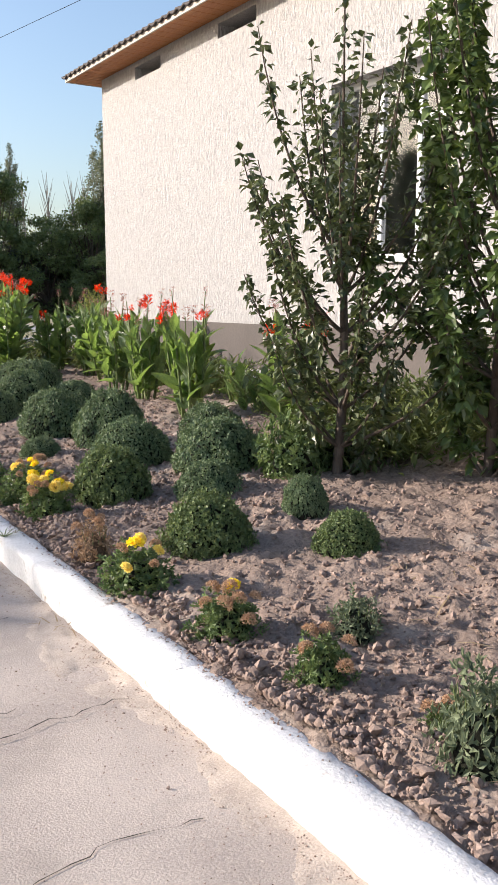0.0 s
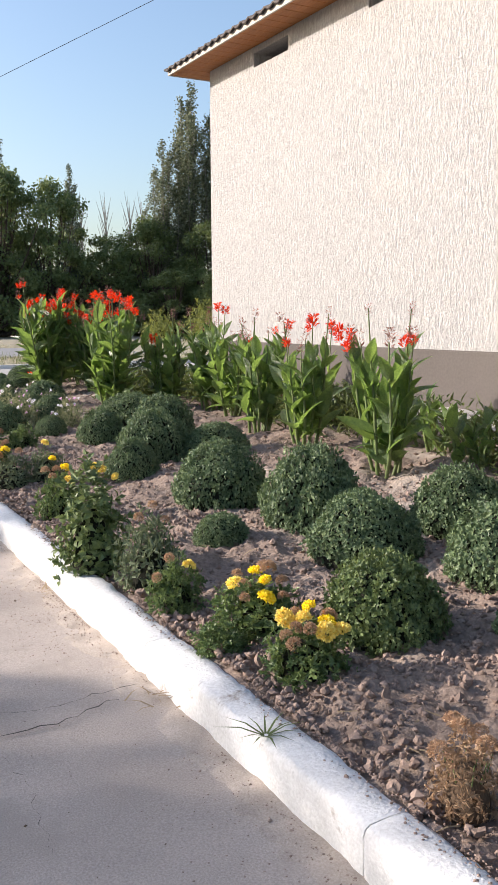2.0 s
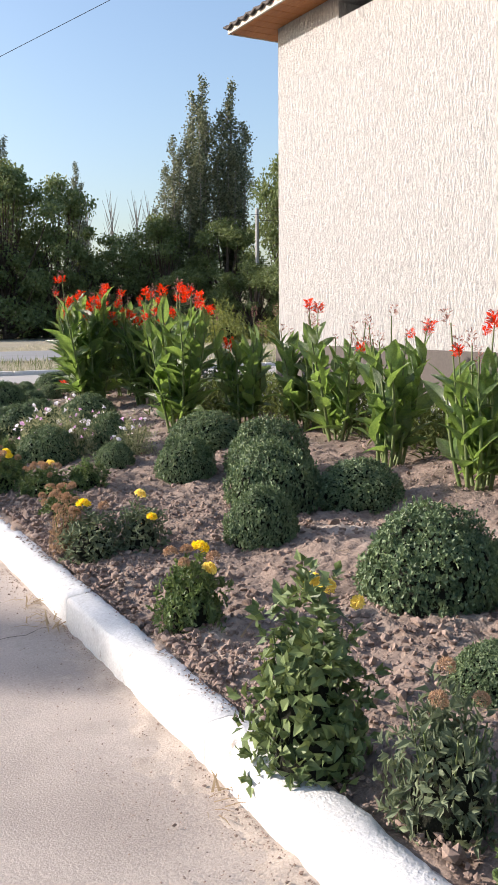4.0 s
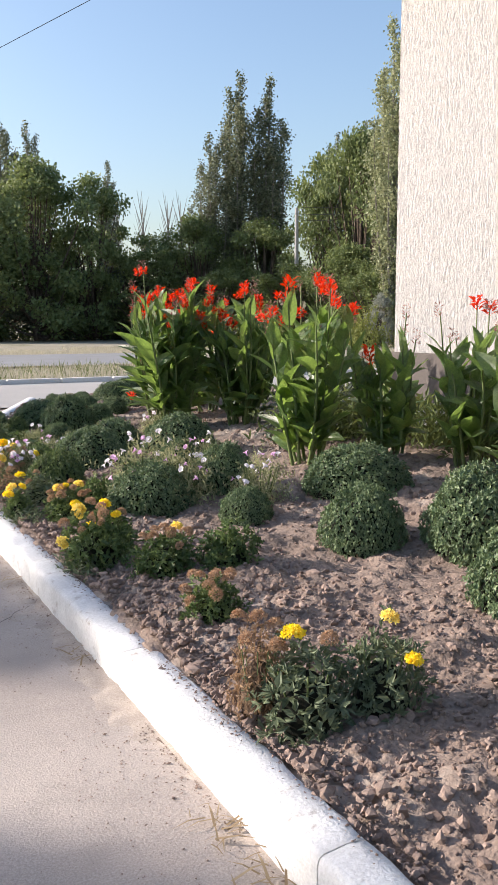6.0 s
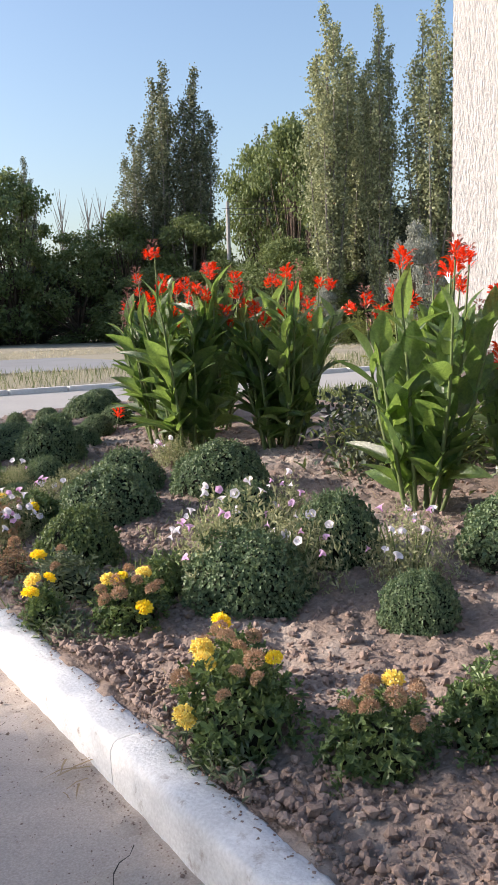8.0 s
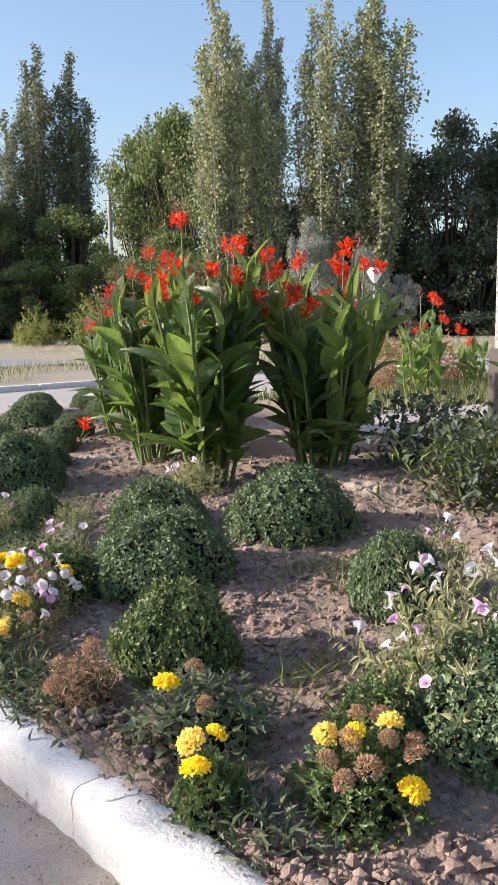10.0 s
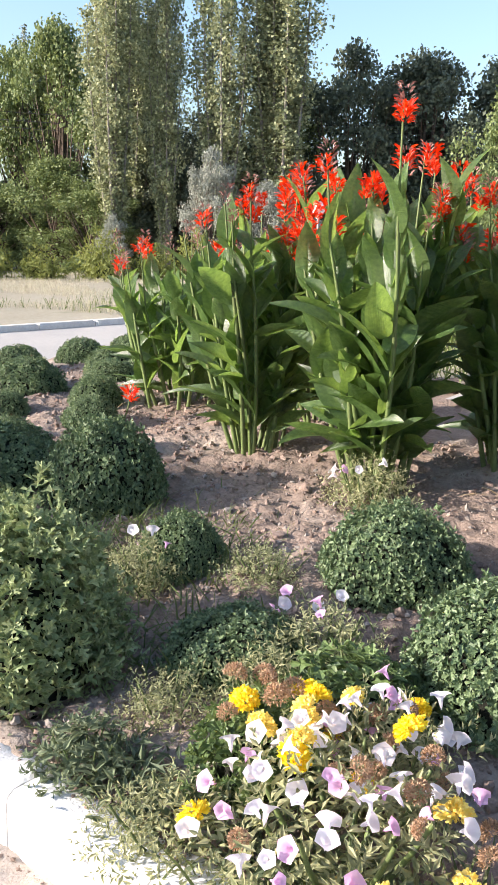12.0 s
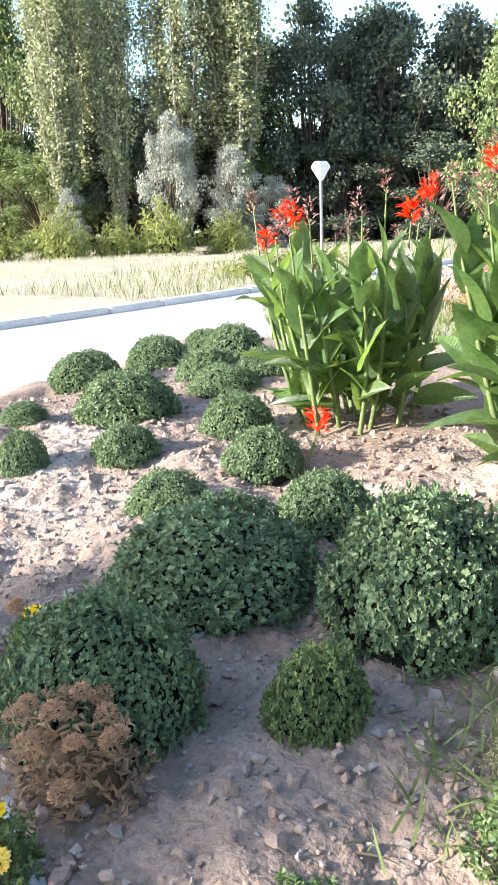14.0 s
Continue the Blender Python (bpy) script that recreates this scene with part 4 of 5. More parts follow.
# ---------------------------------------------------------------- cannas
def canna_leaf_mesh(seed):
    """A long pointed leaf, one metre long, arching over, folded a little along its midrib."""
    r = random.Random(seed)
    arch, fold, wav = r.uniform(0.10, 0.50), r.uniform(0.15, 0.4), r.uniform(0, 6)
    v, f = [], []
    n, m = 10, 6
    for i in range(n + 1):
        k = i / n
        w = 0.20 * math.sin(math.pi * min(1, 0.06 + 0.94 * k) ** 0.72) ** 0.85 if i < n else 0.0
        w = max(w, 0.012 if i == 0 else 0.001)
        for j in range(m + 1):
            s = (j / m - 0.5) * 2
            v.append((w * s, k - 0.12 * arch * k * k, fold * w * abs(s) - arch * k ** 2.2 * 0.75 + 0.012 * math.sin(9 * k + wav + 2 * s) * abs(s)))
        if i:
            a, b = (i - 1) * (m + 1), i * (m + 1)
            f += [(a + j, a + j + 1, b + j + 1, b + j) for j in range(m)]
    return mesh_of("leaf", v, f, M_canna, True)


CANNA_LEAF = [canna_leaf_mesh(i) for i in range(7)]


def canna_head(name, mat, n, tall, loose, seed):
    q = np.random.default_rng(seed)
    k = q.uniform(0.35, 1, n)
    a = q.uniform(0, 6.283, n)
    P = np.stack([0.018 * np.cos(a), 0.018 * np.sin(a), tall * k], -1)
    D = np.stack([np.cos(a), np.sin(a), q.uniform(0.2, 1.4, n)], -1)
    pieces = [scatter(PETAL_V * (0.7, 1, 2.0), PETAL_F, P, D, np.tile((0, 0, 1.0), (n, 1)) + 0.6 * unit(q.normal(size=(n, 3))), loose * q.uniform(0.6, 1.2, n))]
    return mesh_of(name, *joined(pieces), mat)


RED = [canna_head("flower_head", M_red, 46, 0.15, 0.050, s) for s in (1, 2, 3)]
SEED = [canna_head("spent_head", M_seed, 34, 0.20, 0.030, s) for s in (4, 5)]


def canna(x, y, tall, stems, seed, reds=0.7, spread=0.16, label="tall canna clump with broad green leaves and scarlet flowers"):
    q = random.Random(seed)
    ob = thing("canna_clump", x, y, float(bed_z(x, y)) - 0.02, label, "canna", "cannas of the bed")
    for s in range(stems):
        a = 2.39996 * s + q.uniform(-0.3, 0.3)
        d = spread * math.sqrt((s + 0.4) / stems)
        H = tall * q.uniform(0.70, 1.0)
        lean = q.uniform(0.04, 0.30) * H
        base = np.array((d * math.cos(a), d * math.sin(a), 0.0))
        tip = base + np.array((lean * math.cos(a), lean * math.sin(a), H))
        flower = q.random() < 0.85 and tall > 0.5
        top = tip + np.array((0.03 * math.cos(a), 0.03 * math.sin(a), q.uniform(0.14, 0.38) if flower else 0.0))
        pts = np.concatenate([bent(base, tip, (0.03 * math.cos(a + 1), 0.03 * math.sin(a + 1), 0), 6), [top]])
        stem = part("stem", mesh_of("stem", *tube(pts, np.array([0.014, 0.013, 0.012, 0.011, 0.009, 0.006, 0.004]), 6), M_stalk, True), ob)
        n = max(5, round(H / 0.078))
        az = q.uniform(0, 6.283)
        for k in range(n):
            g = 0.16 + 0.82 * k / (n - 1)
            p = base * (1 - g) + tip * g
            az += math.pi + q.uniform(-0.7, 0.7)
            L = (0.17 + 0.155 * math.sin(math.pi * (0.25 + 0.6 * g))) * q.uniform(0.70, 1.15) * (0.72 + 0.28 * min(1.2, tall))
            pitch = radians(min(88, q.uniform(8, 66) + 36 * g))
            m = Matrix.Translation(p) @ Matrix.Rotation(az, 4, "Z") @ Matrix.Rotation(pitch, 4, "X") @ Matrix.Rotation(q.uniform(-0.9, 0.9), 4, "Y") @ Matrix.Diagonal((L, L, L, 1))
            part("leaf", CANNA_LEAF[q.randrange(7)], stem, m=m)
        if flower:
            red = q.random() < reds
            size = q.uniform(0.65, 1.05)
            for side in range(q.choice((0, 1, 1, 2)) if red else 0):
                off = np.array((q.uniform(-0.07, 0.07), q.uniform(-0.07, 0.07), -0.12 - 0.06 * side))
                k = q.uniform(0.55, 0.9)
                part("flower_head", q.choice(RED), stem, m=Matrix.Translation(top + off) @ Matrix.Rotation(q.uniform(0, 6), 4, "Z") @ Matrix.Rotation(q.uniform(-0.8, 0.8), 4, "X") @ Matrix.Diagonal((k, k, k, 1)))
            m = Matrix.Translation(top - np.array((0, 0, 0.10))) @ Matrix.Rotation(q.uniform(0, 6), 4, "Z") @ Matrix.Rotation(q.uniform(-0.25, 0.25), 4, "X") @ Matrix.Diagonal((size, size, size, 1))
            part("flower_head" if red else "spent_head", q.choice(RED if red else SEED), stem, m=m)
            if red and q.random() < 0.75:
                part("spent_head", q.choice(SEED), stem, m=Matrix.Translation(top - np.array((0.02, 0.02, 0.14))))
    return ob


for i, (x, y, tall, n, reds) in enumerate(((2.73, 18.90, 1.16, 19, 0.85), (2.53, 18.02, 1.30, 21, 0.85), (3.12, 17.62, 1.18, 19, 0.85), (3.40, 20.10, 0.84, 20, 0.35),
                                           (2.54, 15.40, 1.16, 11, 0.75), (3.15, 15.18, 0.84, 10, 0.6), (3.45, 14.60, 0.88, 10, 0.5), (3.33, 13.88, 0.88, 9, 0.3),
                                           (3.05, 12.74, 0.86, 10, 0.35), (2.89, 11.68, 0.78, 9, 0.3), (2.72, 10.35, 0.84, 9, 0.4), (2.93, 9.00, 0.80, 8, 0.3), (3.30, 18.9, 1.05, 7, 0.8))):
    canna(x, y, tall, n, 100 + i, reds, 0.28 if i == 3 else 0.14 if i < 3 else 0.11)
for i, (x, y, tall) in enumerate(((3.22, 10.07, 0.42), (3.40, 10.60, 0.36), (3.48, 14.16, 0.24), (3.60, 11.0, 0.40))):
    canna(x, y, tall, 3, 140 + i, 0, 0.08, "young low canna with a few broad leaves")
for i, (x, y, tall) in enumerate(((6.9, 19.7, 0.9), (7.4, 20.3, 0.7), (9.2, 20.7, 0.55))):
    canna(x, y, tall, 4, 150 + i, 0.5, 0.12, "canna clump growing on the lawn beyond the house").location.z = 0.36
ob = thing("fallen_canna_flower", 2.72, 19.9 + 0.05, float(bed_z(2.7, 20)) + 0.02, "low scarlet canna bloom on a short stalk", "flower")
part("stem", mesh_of("stem", *tube([(0, 0, 0), (0.02, -0.02, 0.09), (0.03, -0.03, 0.16)], (0.006, 0.005, 0.004), 5), M_stalk), ob)
part("flower_head", RED[0], ob, m=Matrix.Translation((0.03, -0.03, 0.06)))


# ---------------------------------------------------------------- weeds and grass
def weeds(name, label, spots, mat, n, size, template, tall):
    P, A, S = [], [], []
    for x, y, rx, ry in spots:
        k = int(n * rx * ry)
        px, py = x + rx * rng.normal(0, 0.45, k), y + ry * rng.normal(0, 0.45, k)
        base = bed_z(px, py)
        P.append(np.stack([px, py, base + tall * rng.uniform(0, 1, k) ** 1.5], -1))
        A.append(rand_dirs(k) * (1, 1, 0.5) + (0, 0, 0.7))
    P, A = np.concatenate(P), np.concatenate(A)
    P[:, 2] = np.maximum(P[:, 2], 0.13)
    return tagged(new(name, mesh_of(name, *scatter(template[0], template[1], P, A, np.tile((0, 0, 1.0), (len(P), 1)) + 0.6 * rand_dirs(len(P)), size * rng.uniform(0.5, 1.3, len(P))), mat)), label, "weeds", kind="stuff")


weeds("wall_weeds", "thick green weeds and grass near the house wall", ((3.75, 8.1, 0.5, 1.3), (3.5, 9.6, 0.4, 1.0), (2.9, 7.7, 0.5, 0.5), (3.7, 12.5, 0.4, 1.8), (3.9, 15.2, 0.4, 1.3), (3.4, 16.4, 0.5, 0.6), (3.9, 6.2, 0.5, 1.2)), M_grass, 5600, 0.10, (NARROW_V * (0.9, 1, 1), LEAF_F), 0.34)
weeds("bed_grass", "thin grass blades growing among the flowers", ((0.42, 16.3, 0.28, 0.5), (0.30, 16.8, 0.12, 0.5), (0.5, 15.6, 0.2, 0.4), (1.5, 18.4, 0.4, 0.4), (1.0, 18.3, 0.3, 0.4), (1.75, 16.2, 0.3, 0.4), (1.0, 15.6, 0.3, 0.3), (2.3, 8.5, 0.4, 0.5), (0.9, 17.6, 0.5, 0.5), (1.45, 18.0, 0.35, 0.4), (1.3, 18.55, 0.3, 0.25)), M_grass, 2100, 0.09, (BLADE_V * (1.6, 1, 1), BLADE_F), 0.03)
weeds("corner_weeds", "dark leafy weeds by the house corner", ((3.0, 16.35, 0.32, 0.34), (3.7, 17.3, 0.4, 0.45), (3.6, 16.6, 0.4, 0.4)), M_broaddark, 5200, 0.06, (LEAF_V, LEAF_F), 0.42)
weeds("kerb_edge_weeds", "dense grey-green creeping weed along the bed side of the kerb", ((0.31, 16.25, 0.13, 0.5), (0.34, 16.7, 0.15, 0.5), (0.34, 17.2, 0.12, 0.4), (0.33, 13.9, 0.10, 0.22), (0.36, 15.2, 0.12, 0.3)), M_grey, 11000, 0.045, (NARROW_V * (0.9, 1, 1.5), LEAF_F), 0.07)
ob = thing("kerb_weed", 0.17, 7.60, 0.144, "small grass tuft growing from a kerb joint", "weed")
part("blades", mesh_of("blades", *scatter(BLADE_V * (1.5, 1, 1), BLADE_F, np.zeros((12, 3)), np.stack([np.cos(np.arange(12) * 0.55), np.sin(np.arange(12) * 0.55), np.full(12, 0.35)], -1), np.tile((0, 0, 1.0), (12, 1)), rng.uniform(0.10, 0.17, 12)), M_grass), ob)


# ---------------------------------------------------------------- young fruit trees
def fruit_tree(x, y, tall, wide, seed, mat, leaf, label, low):
    q = np.random.default_rng(seed)
    ob = thing("fruit_tree", x, y, float(bed_z(x, y)) - 0.03, label, "tree", "young trees of the bed")
    wood, P, A = [], [], []
    trunk = bent((0, 0, 0), (0.03, 0.04, 0.55 * tall), (0.03, -0.02, 0), 8)
    wood.append(tube(trunk, np.linspace(0.034, 0.018, 8), 8))
    for k in range(34):
        g = low + (0.98 - low) * k / 33
        base = trunk[min(7, int(g * 7))]
        a = k * 2.39996 + q.uniform(-0.4, 0.4)
        reach = wide * q.uniform(0.4, 1.0) * min(0.35 + 2.4 * (g - 0.1), 1.1 - 0.6 * g)
        rise = tall * (0.16 + 0.42 * g * q.uniform(0.6, 1.1))
        tip = base + np.array((reach * math.cos(a), reach * math.sin(a), rise))
        limb = bent(base, tip, (0.10 * reach * math.cos(a), 0.10 * reach * math.sin(a), -0.10 * rise), 9)
        wood.append(tube(limb, np.linspace(0.013, 0.003, 9), 5))
        n = int(190 * leaf[1])
        i = q.uniform(0.22, 1.0, n)
        c = np.stack([np.interp(i, np.linspace(0, 1, 9), limb[:, d]) for d in range(3)], -1)
        out = unit(q.normal(size=(n, 3)))
        P.append(c + out * (0.012 + 0.085 * q.uniform(0, 1, (n, 1)) * (1.15 - i[:, None])))
        A.append(out * 0.9 + np.array((0, 0, -0.25)))
    P, A = np.concatenate(P), np.concatenate(A)
    part("trunk", mesh_of("trunk", *joined(wood), M_wood, True), ob)
    part("crown", mesh_of("crown", *scatter(LEAF_V * (1.15, 1, 1.6), LEAF_F, P, A, np.tile((0, 0, 1.0), (len(P), 1)) + 0.7 * unit(q.normal(size=(len(P), 3))), leaf[0] * q.uniform(0.6, 1.2, len(P))), mat), ob)


fruit_tree(2.20, 7.45, 2.95, 1.15, 11, M_treeleaf, (0.062, 0.85), "young fruit tree with upright shoots and dark leaves", 0.14)
fruit_tree(2.92, 6.88, 3.9, 1.25, 12, M_treeleaf2, (0.085, 1.15), "bushy young tree with glossy green leaves", 0.06)

# ---------------------------------------------------------------- far trees
def poplar_meshes(seed, tall=16.0, leaders=9, wide=1.5, n=26000, leaf=0.135):
    """Several steep leaders of uneven height, each a leafy spire, joined at the trunk."""
    q = np.random.default_rng(seed)
    limbs = []
    wood, P = [tube(bent((0, 0, 0), (0.1, 0, 0.9 * tall), (0.15, 0.1, 0), 7), np.linspace(0.26, 0.03, 7), 6)], []
    for k in range(leaders):
        a = k * 2.39996
        out = wide * (0.08 + 0.92 * math.sqrt(k / leaders)) * q.uniform(0.75, 1.0)
        top = tall * (1.0 - 0.46 * (out / wide) ** 1.2 * q.uniform(0.5, 1.15))
        low = tall * q.uniform(0.0, 0.12)
        spine = bent((0.1 * out * math.cos(a), 0.1 * out * math.sin(a), low), (out * math.cos(a), out * math.sin(a), top), (0.22 * out * math.cos(a), 0.22 * out * math.sin(a), 0), 8)
        limbs.append(mesh_of("limb", *tube(spine, np.linspace(0.09, 0.012, 8), 4), M_palebark, True))
        m = int(n * (top - low) / (0.8 * tall * leaders))
        i = q.uniform(0.0, 1.0, m)
        c = np.stack([np.interp(i, np.linspace(0, 1, 8), spine[:, d]) for d in range(3)], -1)
        tuft = np.round(i * 26 + k) * 1.7
        fat = (0.12 + 0.30 * np.sin(np.pi * np.clip(0.12 + 0.88 * i, 0, 1)) ** 0.8) * (0.75 + 0.35 * np.sin(tuft * 7.3))
        side = np.stack([np.cos(tuft * 3.1), np.sin(tuft * 3.1), 0.5 + 0 * i], -1) * fat[:, None] * 0.7
        P.append(c + side + q.normal(size=(m, 3)) * fat[:, None] * (0.75, 0.75, 1.0))
    P = np.concatenate(P)
    P = P[P[:, 2] > 0.2]
    v, f = scatter(LEAF_V * (1.4, 1, 1), LEAF_F, P, rand_dirs(len(P)), rand_dirs(len(P)), leaf * q.uniform(0.6, 1.3, len(P)))
    return mesh_of("trunk", *joined(wood), M_palebark, True), v, f, limbs


def broad_meshes(seed, tall=10.0, wide=4.0, n=18000, leaf=0.19, low=0.02):
    q = np.random.default_rng(seed)
    wood, P = [tube(bent((0, 0, 0), (0.2, 0.1, 0.5 * tall), (0.2, 0, 0), 6), np.linspace(0.25, 0.12, 6), 6)], []
    blobs = 64
    for k in range(blobs):
        a, g = k * 2.39996, low + (0.96 - low) * q.uniform(0, 1)
        reach = wide * math.sqrt(max(0.02, 1 - (2 * (g - 0.42)) ** 2 * 0.9)) * q.uniform(0.25, 0.95)
        c = np.array((reach * math.cos(a), reach * math.sin(a), g * tall))
        wood.append(tube(bent((0, 0, 0.25 * g * tall), c, (0, 0, -0.05 * tall), 5), np.linspace(0.10, 0.02, 5), 4))
        rad = q.uniform(0.14, 0.30) * wide
        m = n // blobs
        P.append(c + unit(q.normal(size=(m, 3))) * rad * q.uniform(0.35, 1.08, (m, 1)) * (1, 1, 0.85))
    P = np.concatenate(P)
    P = P[P[:, 2] > 0.1]
    v, f = scatter(LEAF_V * (1.4, 1, 1), LEAF_F, P, rand_dirs(len(P)) + (0, 0, 0.1), rand_dirs(len(P)), leaf * q.uniform(0.6, 1.3, len(P)))
    return mesh_of("trunk", *joined(wood), M_wood, True), v, f


POP = [poplar_meshes(201), poplar_meshes(202, wide=1.25), poplar_meshes(203, leaders=11, wide=1.75)]
POP_CROWN = [mesh_of("crown", v, f, M_poplar) for _, v, f, _ in POP]
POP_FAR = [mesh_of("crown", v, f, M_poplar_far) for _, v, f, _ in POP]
BROAD = [broad_meshes(211), broad_meshes(212, wide=4.6), broad_meshes(213, wide=3.4)]
BROAD_CROWN = {k: [mesh_of("crown", v, f, m) for _, v, f in BROAD] for k, m in (("green", M_broad), ("dark", M_broaddark), ("silver", M_silver), ("shrub", M_shrub))}


def poplar(x, y, top, wide, i, label="tall columnar poplar with dusty green leaves"):
    ob = thing("poplar", x, y, 0.15, label, "poplar", "poplars of the far tree line", turn=i * 67.0, size=(wide, wide, top / 16.0))
    part("trunk", POP[i % 3][0], ob)
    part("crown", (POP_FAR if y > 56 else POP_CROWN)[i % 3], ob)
    for limb in POP[i % 3][3]:
        part("limb", limb, ob)


def broad(x, y, top, wide, i, colour, label, name="broadleaf_tree", category="tree"):
    ob = thing(name, x, y, 0.1, label, category, "far " + colour + " trees", turn=i * 101.0, size=(wide / 4, wide / 4, top / 10.0))
    part("trunk", BROAD[i % 3][0], ob)
    part("crown", BROAD_CROWN[colour][i % 3], ob)


for i, (x, y, top, wide) in enumerate(((27.4, 66.6, 18.6, 1.25), (29.3, 65.4, 18.2, 1.25), (25.6, 67.0, 14.4, 1.1), (27.0, 47.8, 16.6, 1.05), (28.9, 46.3, 16.2, 0.85), (30.8, 44.4, 16.9, 1.05), (32.5, 42.4, 17.0, 1.3),
                                       (33.6, 43.6, 15.5, 1.1), (18.0, 88.1, 18.6, 1.2), (15.6, 88.6, 18.9, 1.2), (24.3, 86.3, 15.4, 0.9), (31.8, 60.8, 13.8, 0.8), (35.0, 62.0, 15.0, 1.2), (38.0, 58.0, 16.0, 1.3), (12.5, 90, 17, 1.2), (30.0, 50.0, 15.5, 1.2))):
    poplar(x, y, top, wide, i)
for i, (x, y) in enumerate(((32.4, 99.4), (34.8, 98.2), (29.8, 100.0), (36.0, 97.5))):
    q = np.random.default_rng(300 + i)
    tw = [tube(bent((0, 0, 0), (0, 0, 15.0 - i % 2), (0.2, 0, 0), 6), np.linspace(0.18, 0.02, 6), 5)]
    tw += [tube([(0, 0, h), (0.9 * math.cos(a), 0.9 * math.sin(a), h + 3.0)], (0.05, 0.01), 4) for h, a in zip(np.linspace(2, 12, 34), np.arange(34) * 2.4)]
    ob = thing("bare_poplar", x, y, 0.1, "thin bare grey poplar standing far off", "poplar", "bare poplars")
    part("trunk", mesh_of("trunk", *joined(tw), M_palebark), ob)
for i, (x, y, top, wide) in enumerate(((9.0, 68.5, 10.6, 4.6), (13.7, 69.5, 11.6, 4.8), (17.6, 69.8, 11.2, 4.0), (21.6, 68.5, 7.6, 3.6), (24.5, 67.0, 8.4, 3.6), (28.0, 64.0, 8.2, 4.0), (30.6, 59.8, 12.6, 3.2), (30.6, 56.0, 12.6, 3.4),
                                       (24.0, 62.0, 4.6, 3.4), (27.0, 58.0, 5.0, 3.2), (28.2, 53.5, 5.6, 3.0), (4.5, 70.0, 10.0, 4.5), (27.6, 49.8, 4.6, 2.6), (36.2, 44.8, 9.2, 2.8))):
    broad(x, y, top, wide, i, "green", "leafy green tree in the far tree line")
for i, (x, y, top, wide) in enumerate(((38.0, 42.2, 11.6, 3.6), (40.5, 39.5, 10.6, 4.2), (42.5, 36.5, 10.6, 4.2), (44.5, 33.0, 10.8, 4.5), (46.5, 29.0, 11.0, 4.6), (35.4, 45.2, 6.0, 3.4), (31.5, 47.5, 6.5, 3.4), (10.5, 72.0, 6.5, 4.8), (16.0, 72.5, 6.5, 4.8), (20.5, 72.0, 6.0, 4.8),
                                       (25.5, 70.5, 6.0, 4.8), (37.5, 40.0, 5.0, 3.2), (39.0, 36.0, 5.0, 3.2), (33.0, 53.0, 7.5, 4.2), (48.0, 24.0, 10, 5.0), (34.2, 48.6, 8.5, 3.6), (36.5, 47.0, 5.0, 4.0), (39.5, 43.5, 5.5, 4.2), (42.0, 40.5, 6.0, 4.4), (44.0, 37.5, 6.0, 4.4), (46.5, 33.5, 6.0, 4.4), (48.5, 29.5, 6.0, 4.4), (33.5, 51.0, 4.5, 4.0), (31.0, 56.0, 4.5, 4.0), (42.5, 41.5, 9.5, 4.0), (45.5, 36.5, 10.0, 4.0))):
    broad(x, y, top, wide, i, "dark", "dark shaded tree with dense blue-green foliage")
for i, (x, y, top, wide) in enumerate(((26.9, 41.6, 5.5, 1.25), (28.2, 39.6, 3.9, 1.15), (23.6, 44.0, 2.6, 0.9), (29.6, 38.6, 3.0, 1.0))):
    broad(x, y, top, wide, i, "silver", "silvery grey shrub at the edge of the field", "silver_shrub", "shrub")
FIELD_SHRUB = bush_meshes(81, M_shrub, leaf=0.20, shoots=200, per=13, template=(NARROW_V, LEAF_F), loose=0.25, tuft=0.3)
for i, (x, y, top, wide) in enumerate(((21.6, 42.4, 1.6, 1.0), (23.2, 41.2, 1.2, 0.8), (24.8, 40.2, 1.7, 1.1), (18.6, 45.8, 1.8, 1.1), (16.8, 47.6, 1.4, 0.9), (14.6, 28.6, 0.5, 0.9), (15.8, 28.2, 0.6, 0.8), (26.8, 38.8, 1.3, 0.9), (20.0, 44.0, 1.1, 0.9))):
    ob = thing("field_shrub", x, y, 0.15, "low yellow-green shrub in the dry field", "shrub", "shrubs of the field", turn=i * 50.0, size=(wide, wide, top))
    part("foliage", FIELD_SHRUB[0], ob)
    part("filler_core", FIELD_SHRUB[1], ob, m=Matrix.Diagonal((0.6, 0.6, 0.6, 1)))
DRY_SHRUB = bush_meshes(82, M_dry, leaf=0.16, shoots=180, per=12, template=(NARROW_V * (0.7, 1, 2), LEAF_F), loose=0.3, tuft=0.3)[0]
for i, (x, y, r, h) in enumerate(((8.4, 21.2, 0.55, 0.62), (9.6, 21.6, 0.6, 0.6), (7.7, 20.9, 0.35, 0.45))):
    ob = thing("dry_shrub", x, y, 0.30, "tangled dry brown shrub on the lawn", "shrub", "dry shrubs of the lawn", turn=i * 80.0, size=(r, r, h))
    part("foliage", DRY_SHRUB, ob)
broad(20.6, 25.4, 5.5, 1.6, 1, "green", "leafy green tree beyond the cross pavement")
# trees on the open side of the path, which shade parts of it
for i, (x, y, top, wide) in enumerate(((-13.3, 17.0, 6.60, 2.1), (-13.2, 20.72, 6.22, 1.25), (-13.4, 23.4, 6.6, 2.0), (-13.4, 25.6, 6.7, 1.6), (-11.3, 28.5, 6.35, 1.5), (-12.2, 29.6, 6.8, 1.45), (-14.2, 13.4, 6.4, 1.8), (-12.6, 27.0, 5.85, 1.2), (-11.5, 27.95, 6.18, 1.05))):
    broad(x, y, top, wide, i, "green", "leafy green tree on the open side of the path")


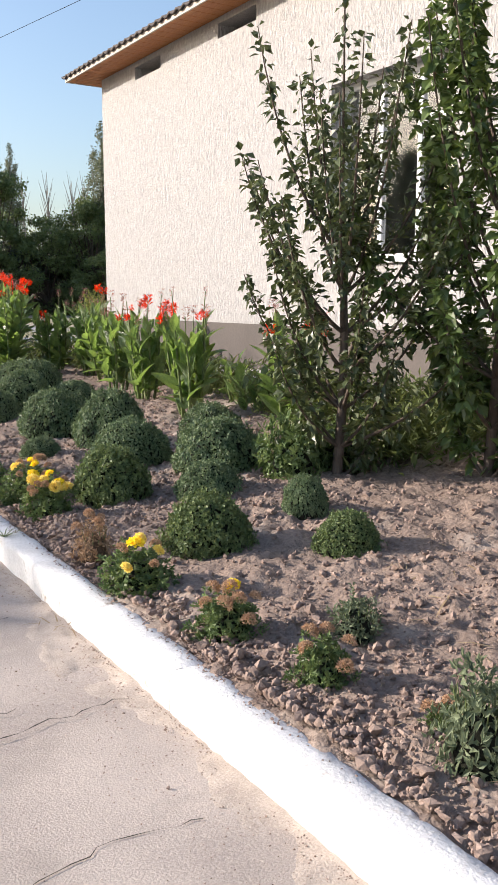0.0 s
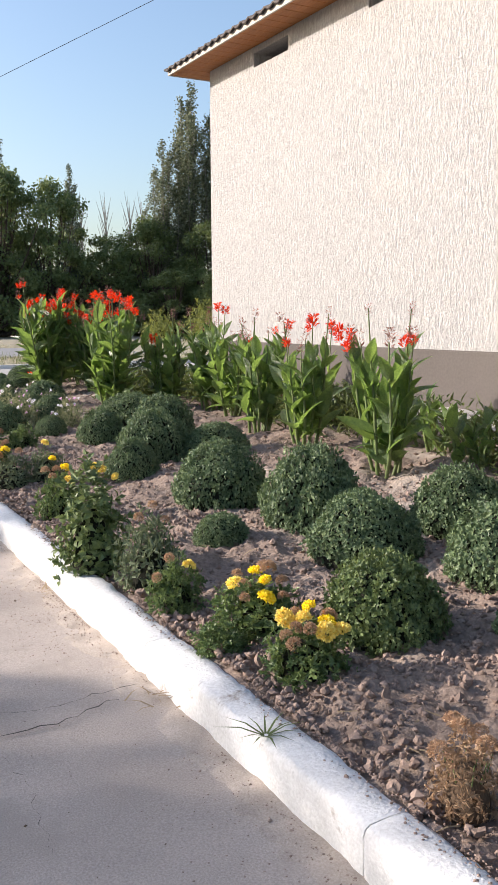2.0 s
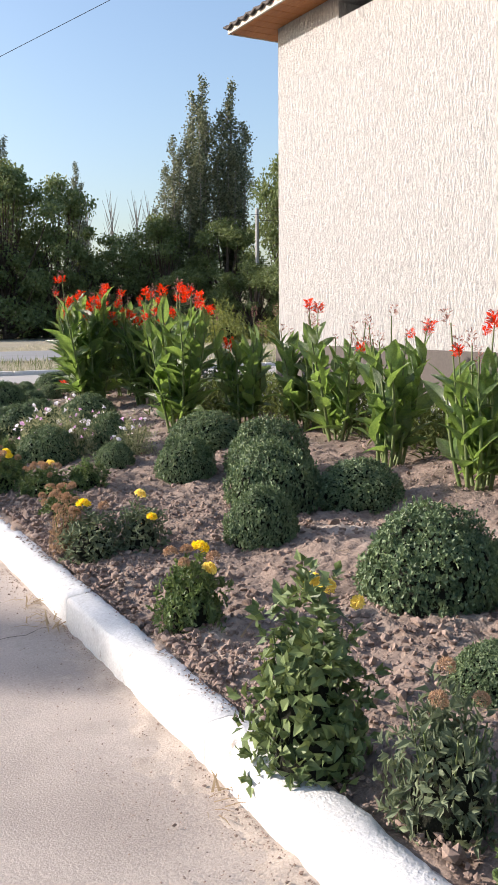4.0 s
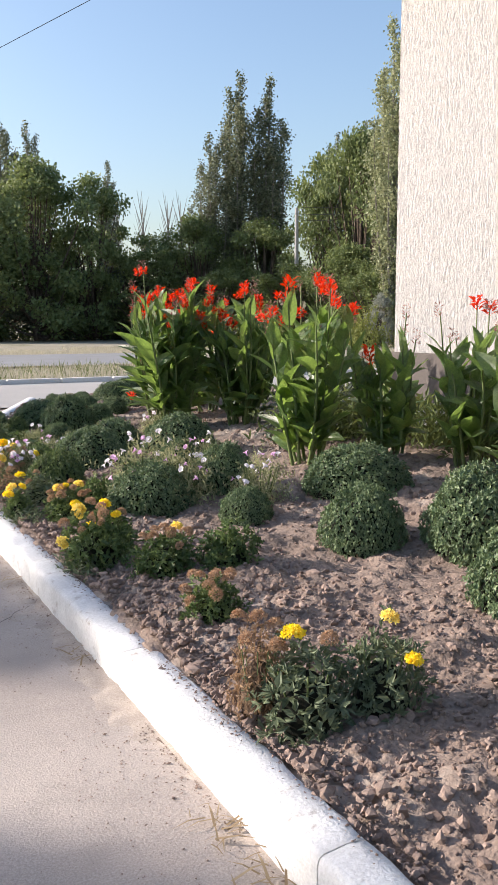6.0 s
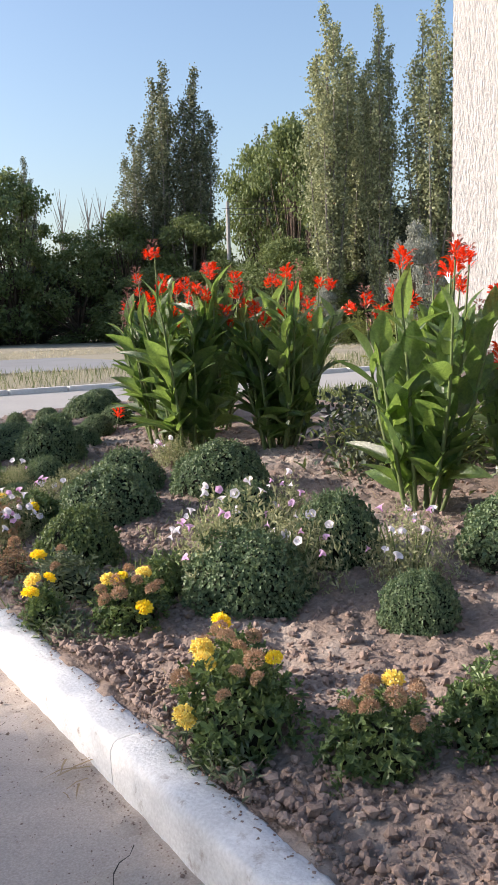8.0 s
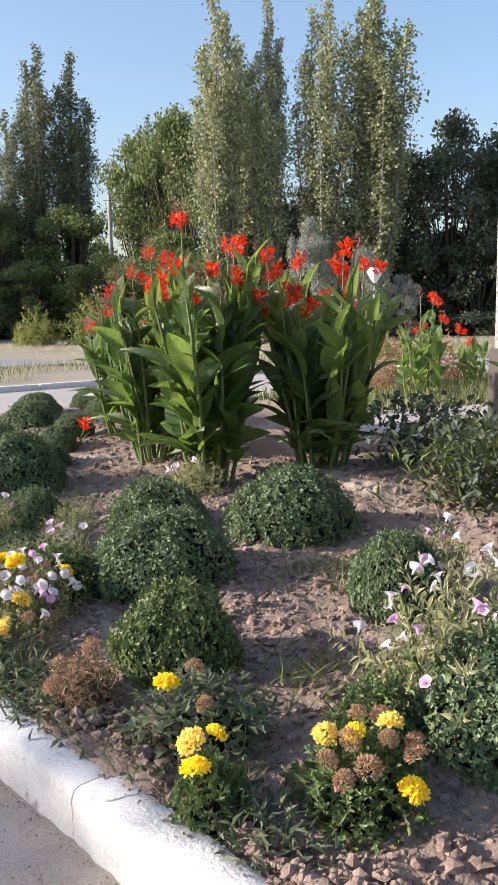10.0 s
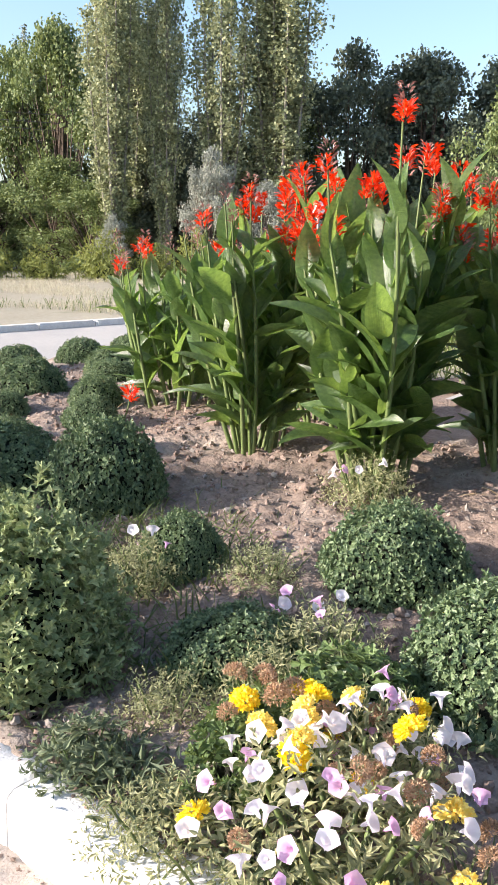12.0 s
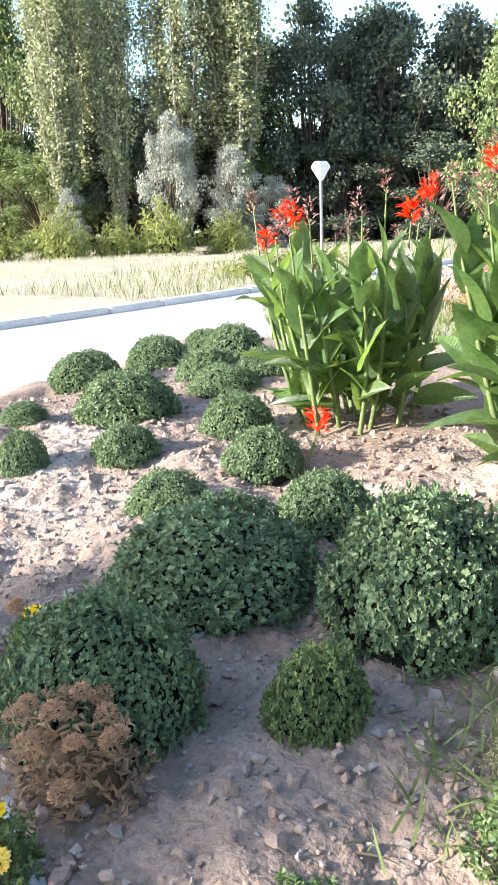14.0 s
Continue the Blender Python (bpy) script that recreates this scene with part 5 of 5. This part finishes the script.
# ---------------------------------------------------------------- grass of the field
def field_grass(n, x0, x1, y0, y1, size, mat, name, label):
    x, y = rng.uniform(x0, x1, n), y0 + (y1 - y0) * rng.uniform(0, 1, n) ** 1.3
    keep = (value_noise(x, y, 31, 2.4) > -0.25) & ~((y > 32.8) & (y < 42.2) & (x < 13))
    x, y = x[keep], y[keep]
    k = len(x)
    P = np.stack([x, y, path_z(y) - 0.06 + 0.0 * x], -1)
    A = rand_dirs(k) * (0.45, 0.45, 0.1) + (0, 0, 1.0)
    return tagged(new(name, mesh_of(name, *scatter(BLADE_V * (1.5, 1, 1), BLADE_F, P, A, rand_dirs(k), size * rng.uniform(0.5, 1.3, k)), mat)), label, "grass", kind="stuff")


field_grass(120000, 0, 34, 26.2, 50, 0.15, M_drygrass, "dry_grass", "tall dry straw-coloured grass of the field")
field_grass(7000, 0, 34, 26.2, 33, 0.24, M_grass, "green_grass", "patchy green grass beside the far kerb")
x, y = rng.uniform(5, 16, 7000), rng.uniform(18.6, 22.4, 7000)
tagged(new("lawn_grass", mesh_of("lawn_grass", *scatter(BLADE_V * (2.6, 1, 1), BLADE_F, np.stack([x, y, 0.42 - 0.17 * ramp(18.5, 22.4, y)], -1), rand_dirs(7000) * (0.5, 0.5, 0.1) + (0, 0, 1.0), rand_dirs(7000), 0.16 * rng.uniform(0.5, 1.3, 7000)), M_grass)), "rough yellowing lawn grass behind the bed", "grass", kind="stuff")

# ---------------------------------------------------------------- poles, lamp, cables
def pole(x, y, tall):
    ob = thing("utility_pole", x, y, 0.1, "slender grey concrete utility pole", "pole", "utility poles")
    part("shaft", mesh_of("shaft", *tube([(0, 0, -0.1), (0, 0, tall)], (0.17, 0.11), 8), M_pole), ob)


pole(27.5, 58.5, 8.4)
pole(44.0, 30.5, 7.6)
for k, dz in enumerate((0.0, -0.35, 0.45)):
    tagged(new("overhead_cable", mesh_of("overhead_cable", *tube(bent((27.5 + 0.4 * (k - 1), 58.5, 8.1 + dz), (44.0 + 0.4 * (k - 1), 30.5, 7.2 + dz), (0, 0, -0.5), 14), np.full(14, 0.014), 4), M_cable)), "thin black overhead cable between utility poles", "cable", "overhead cables")
tagged(new("house_cable", mesh_of("house_cable", *tube(bent((6.6, 17.6, 7.31), (-9.61, 34.42, -0.29), (0, 0, 0), 14), np.full(14, 0.005), 4), M_cable)), "thin dark cable running down from the roof", "cable")
lamp = thing("garden_lamp", 14.7, 27.2, 0.22, "white diamond-shaped garden lamp on a thin post", "lamp")
part("post", mesh_of("post", *tube([(0, 0, -0.1), (0, 0, 1.85)], (0.035, 0.03), 8), M_metal, True), lamp)
bm = bmesh.new()
for rad, z in ((0.035, 1.80), (0.19, 2.06), (0.12, 2.16)):
    for k in range(4):
        bm.verts.new((rad * math.cos(k * math.pi / 2 + 0.5), rad * math.sin(k * math.pi / 2 + 0.5), z))
bm.verts.ensure_lookup_table()
for ring in range(2):
    for k in range(4):
        a, b = ring * 4 + k, ring * 4 + (k + 1) % 4
        bm.faces.new([bm.verts[i] for i in (a, b, b + 4, a + 4)])
bm.faces.new([bm.verts[i] for i in (8, 9, 10, 11)])
bm.faces.new([bm.verts[i] for i in (3, 2, 1, 0)])
part("lantern", bm_mesh("lantern", bm, M_lamp), lamp, "white faceted lantern")
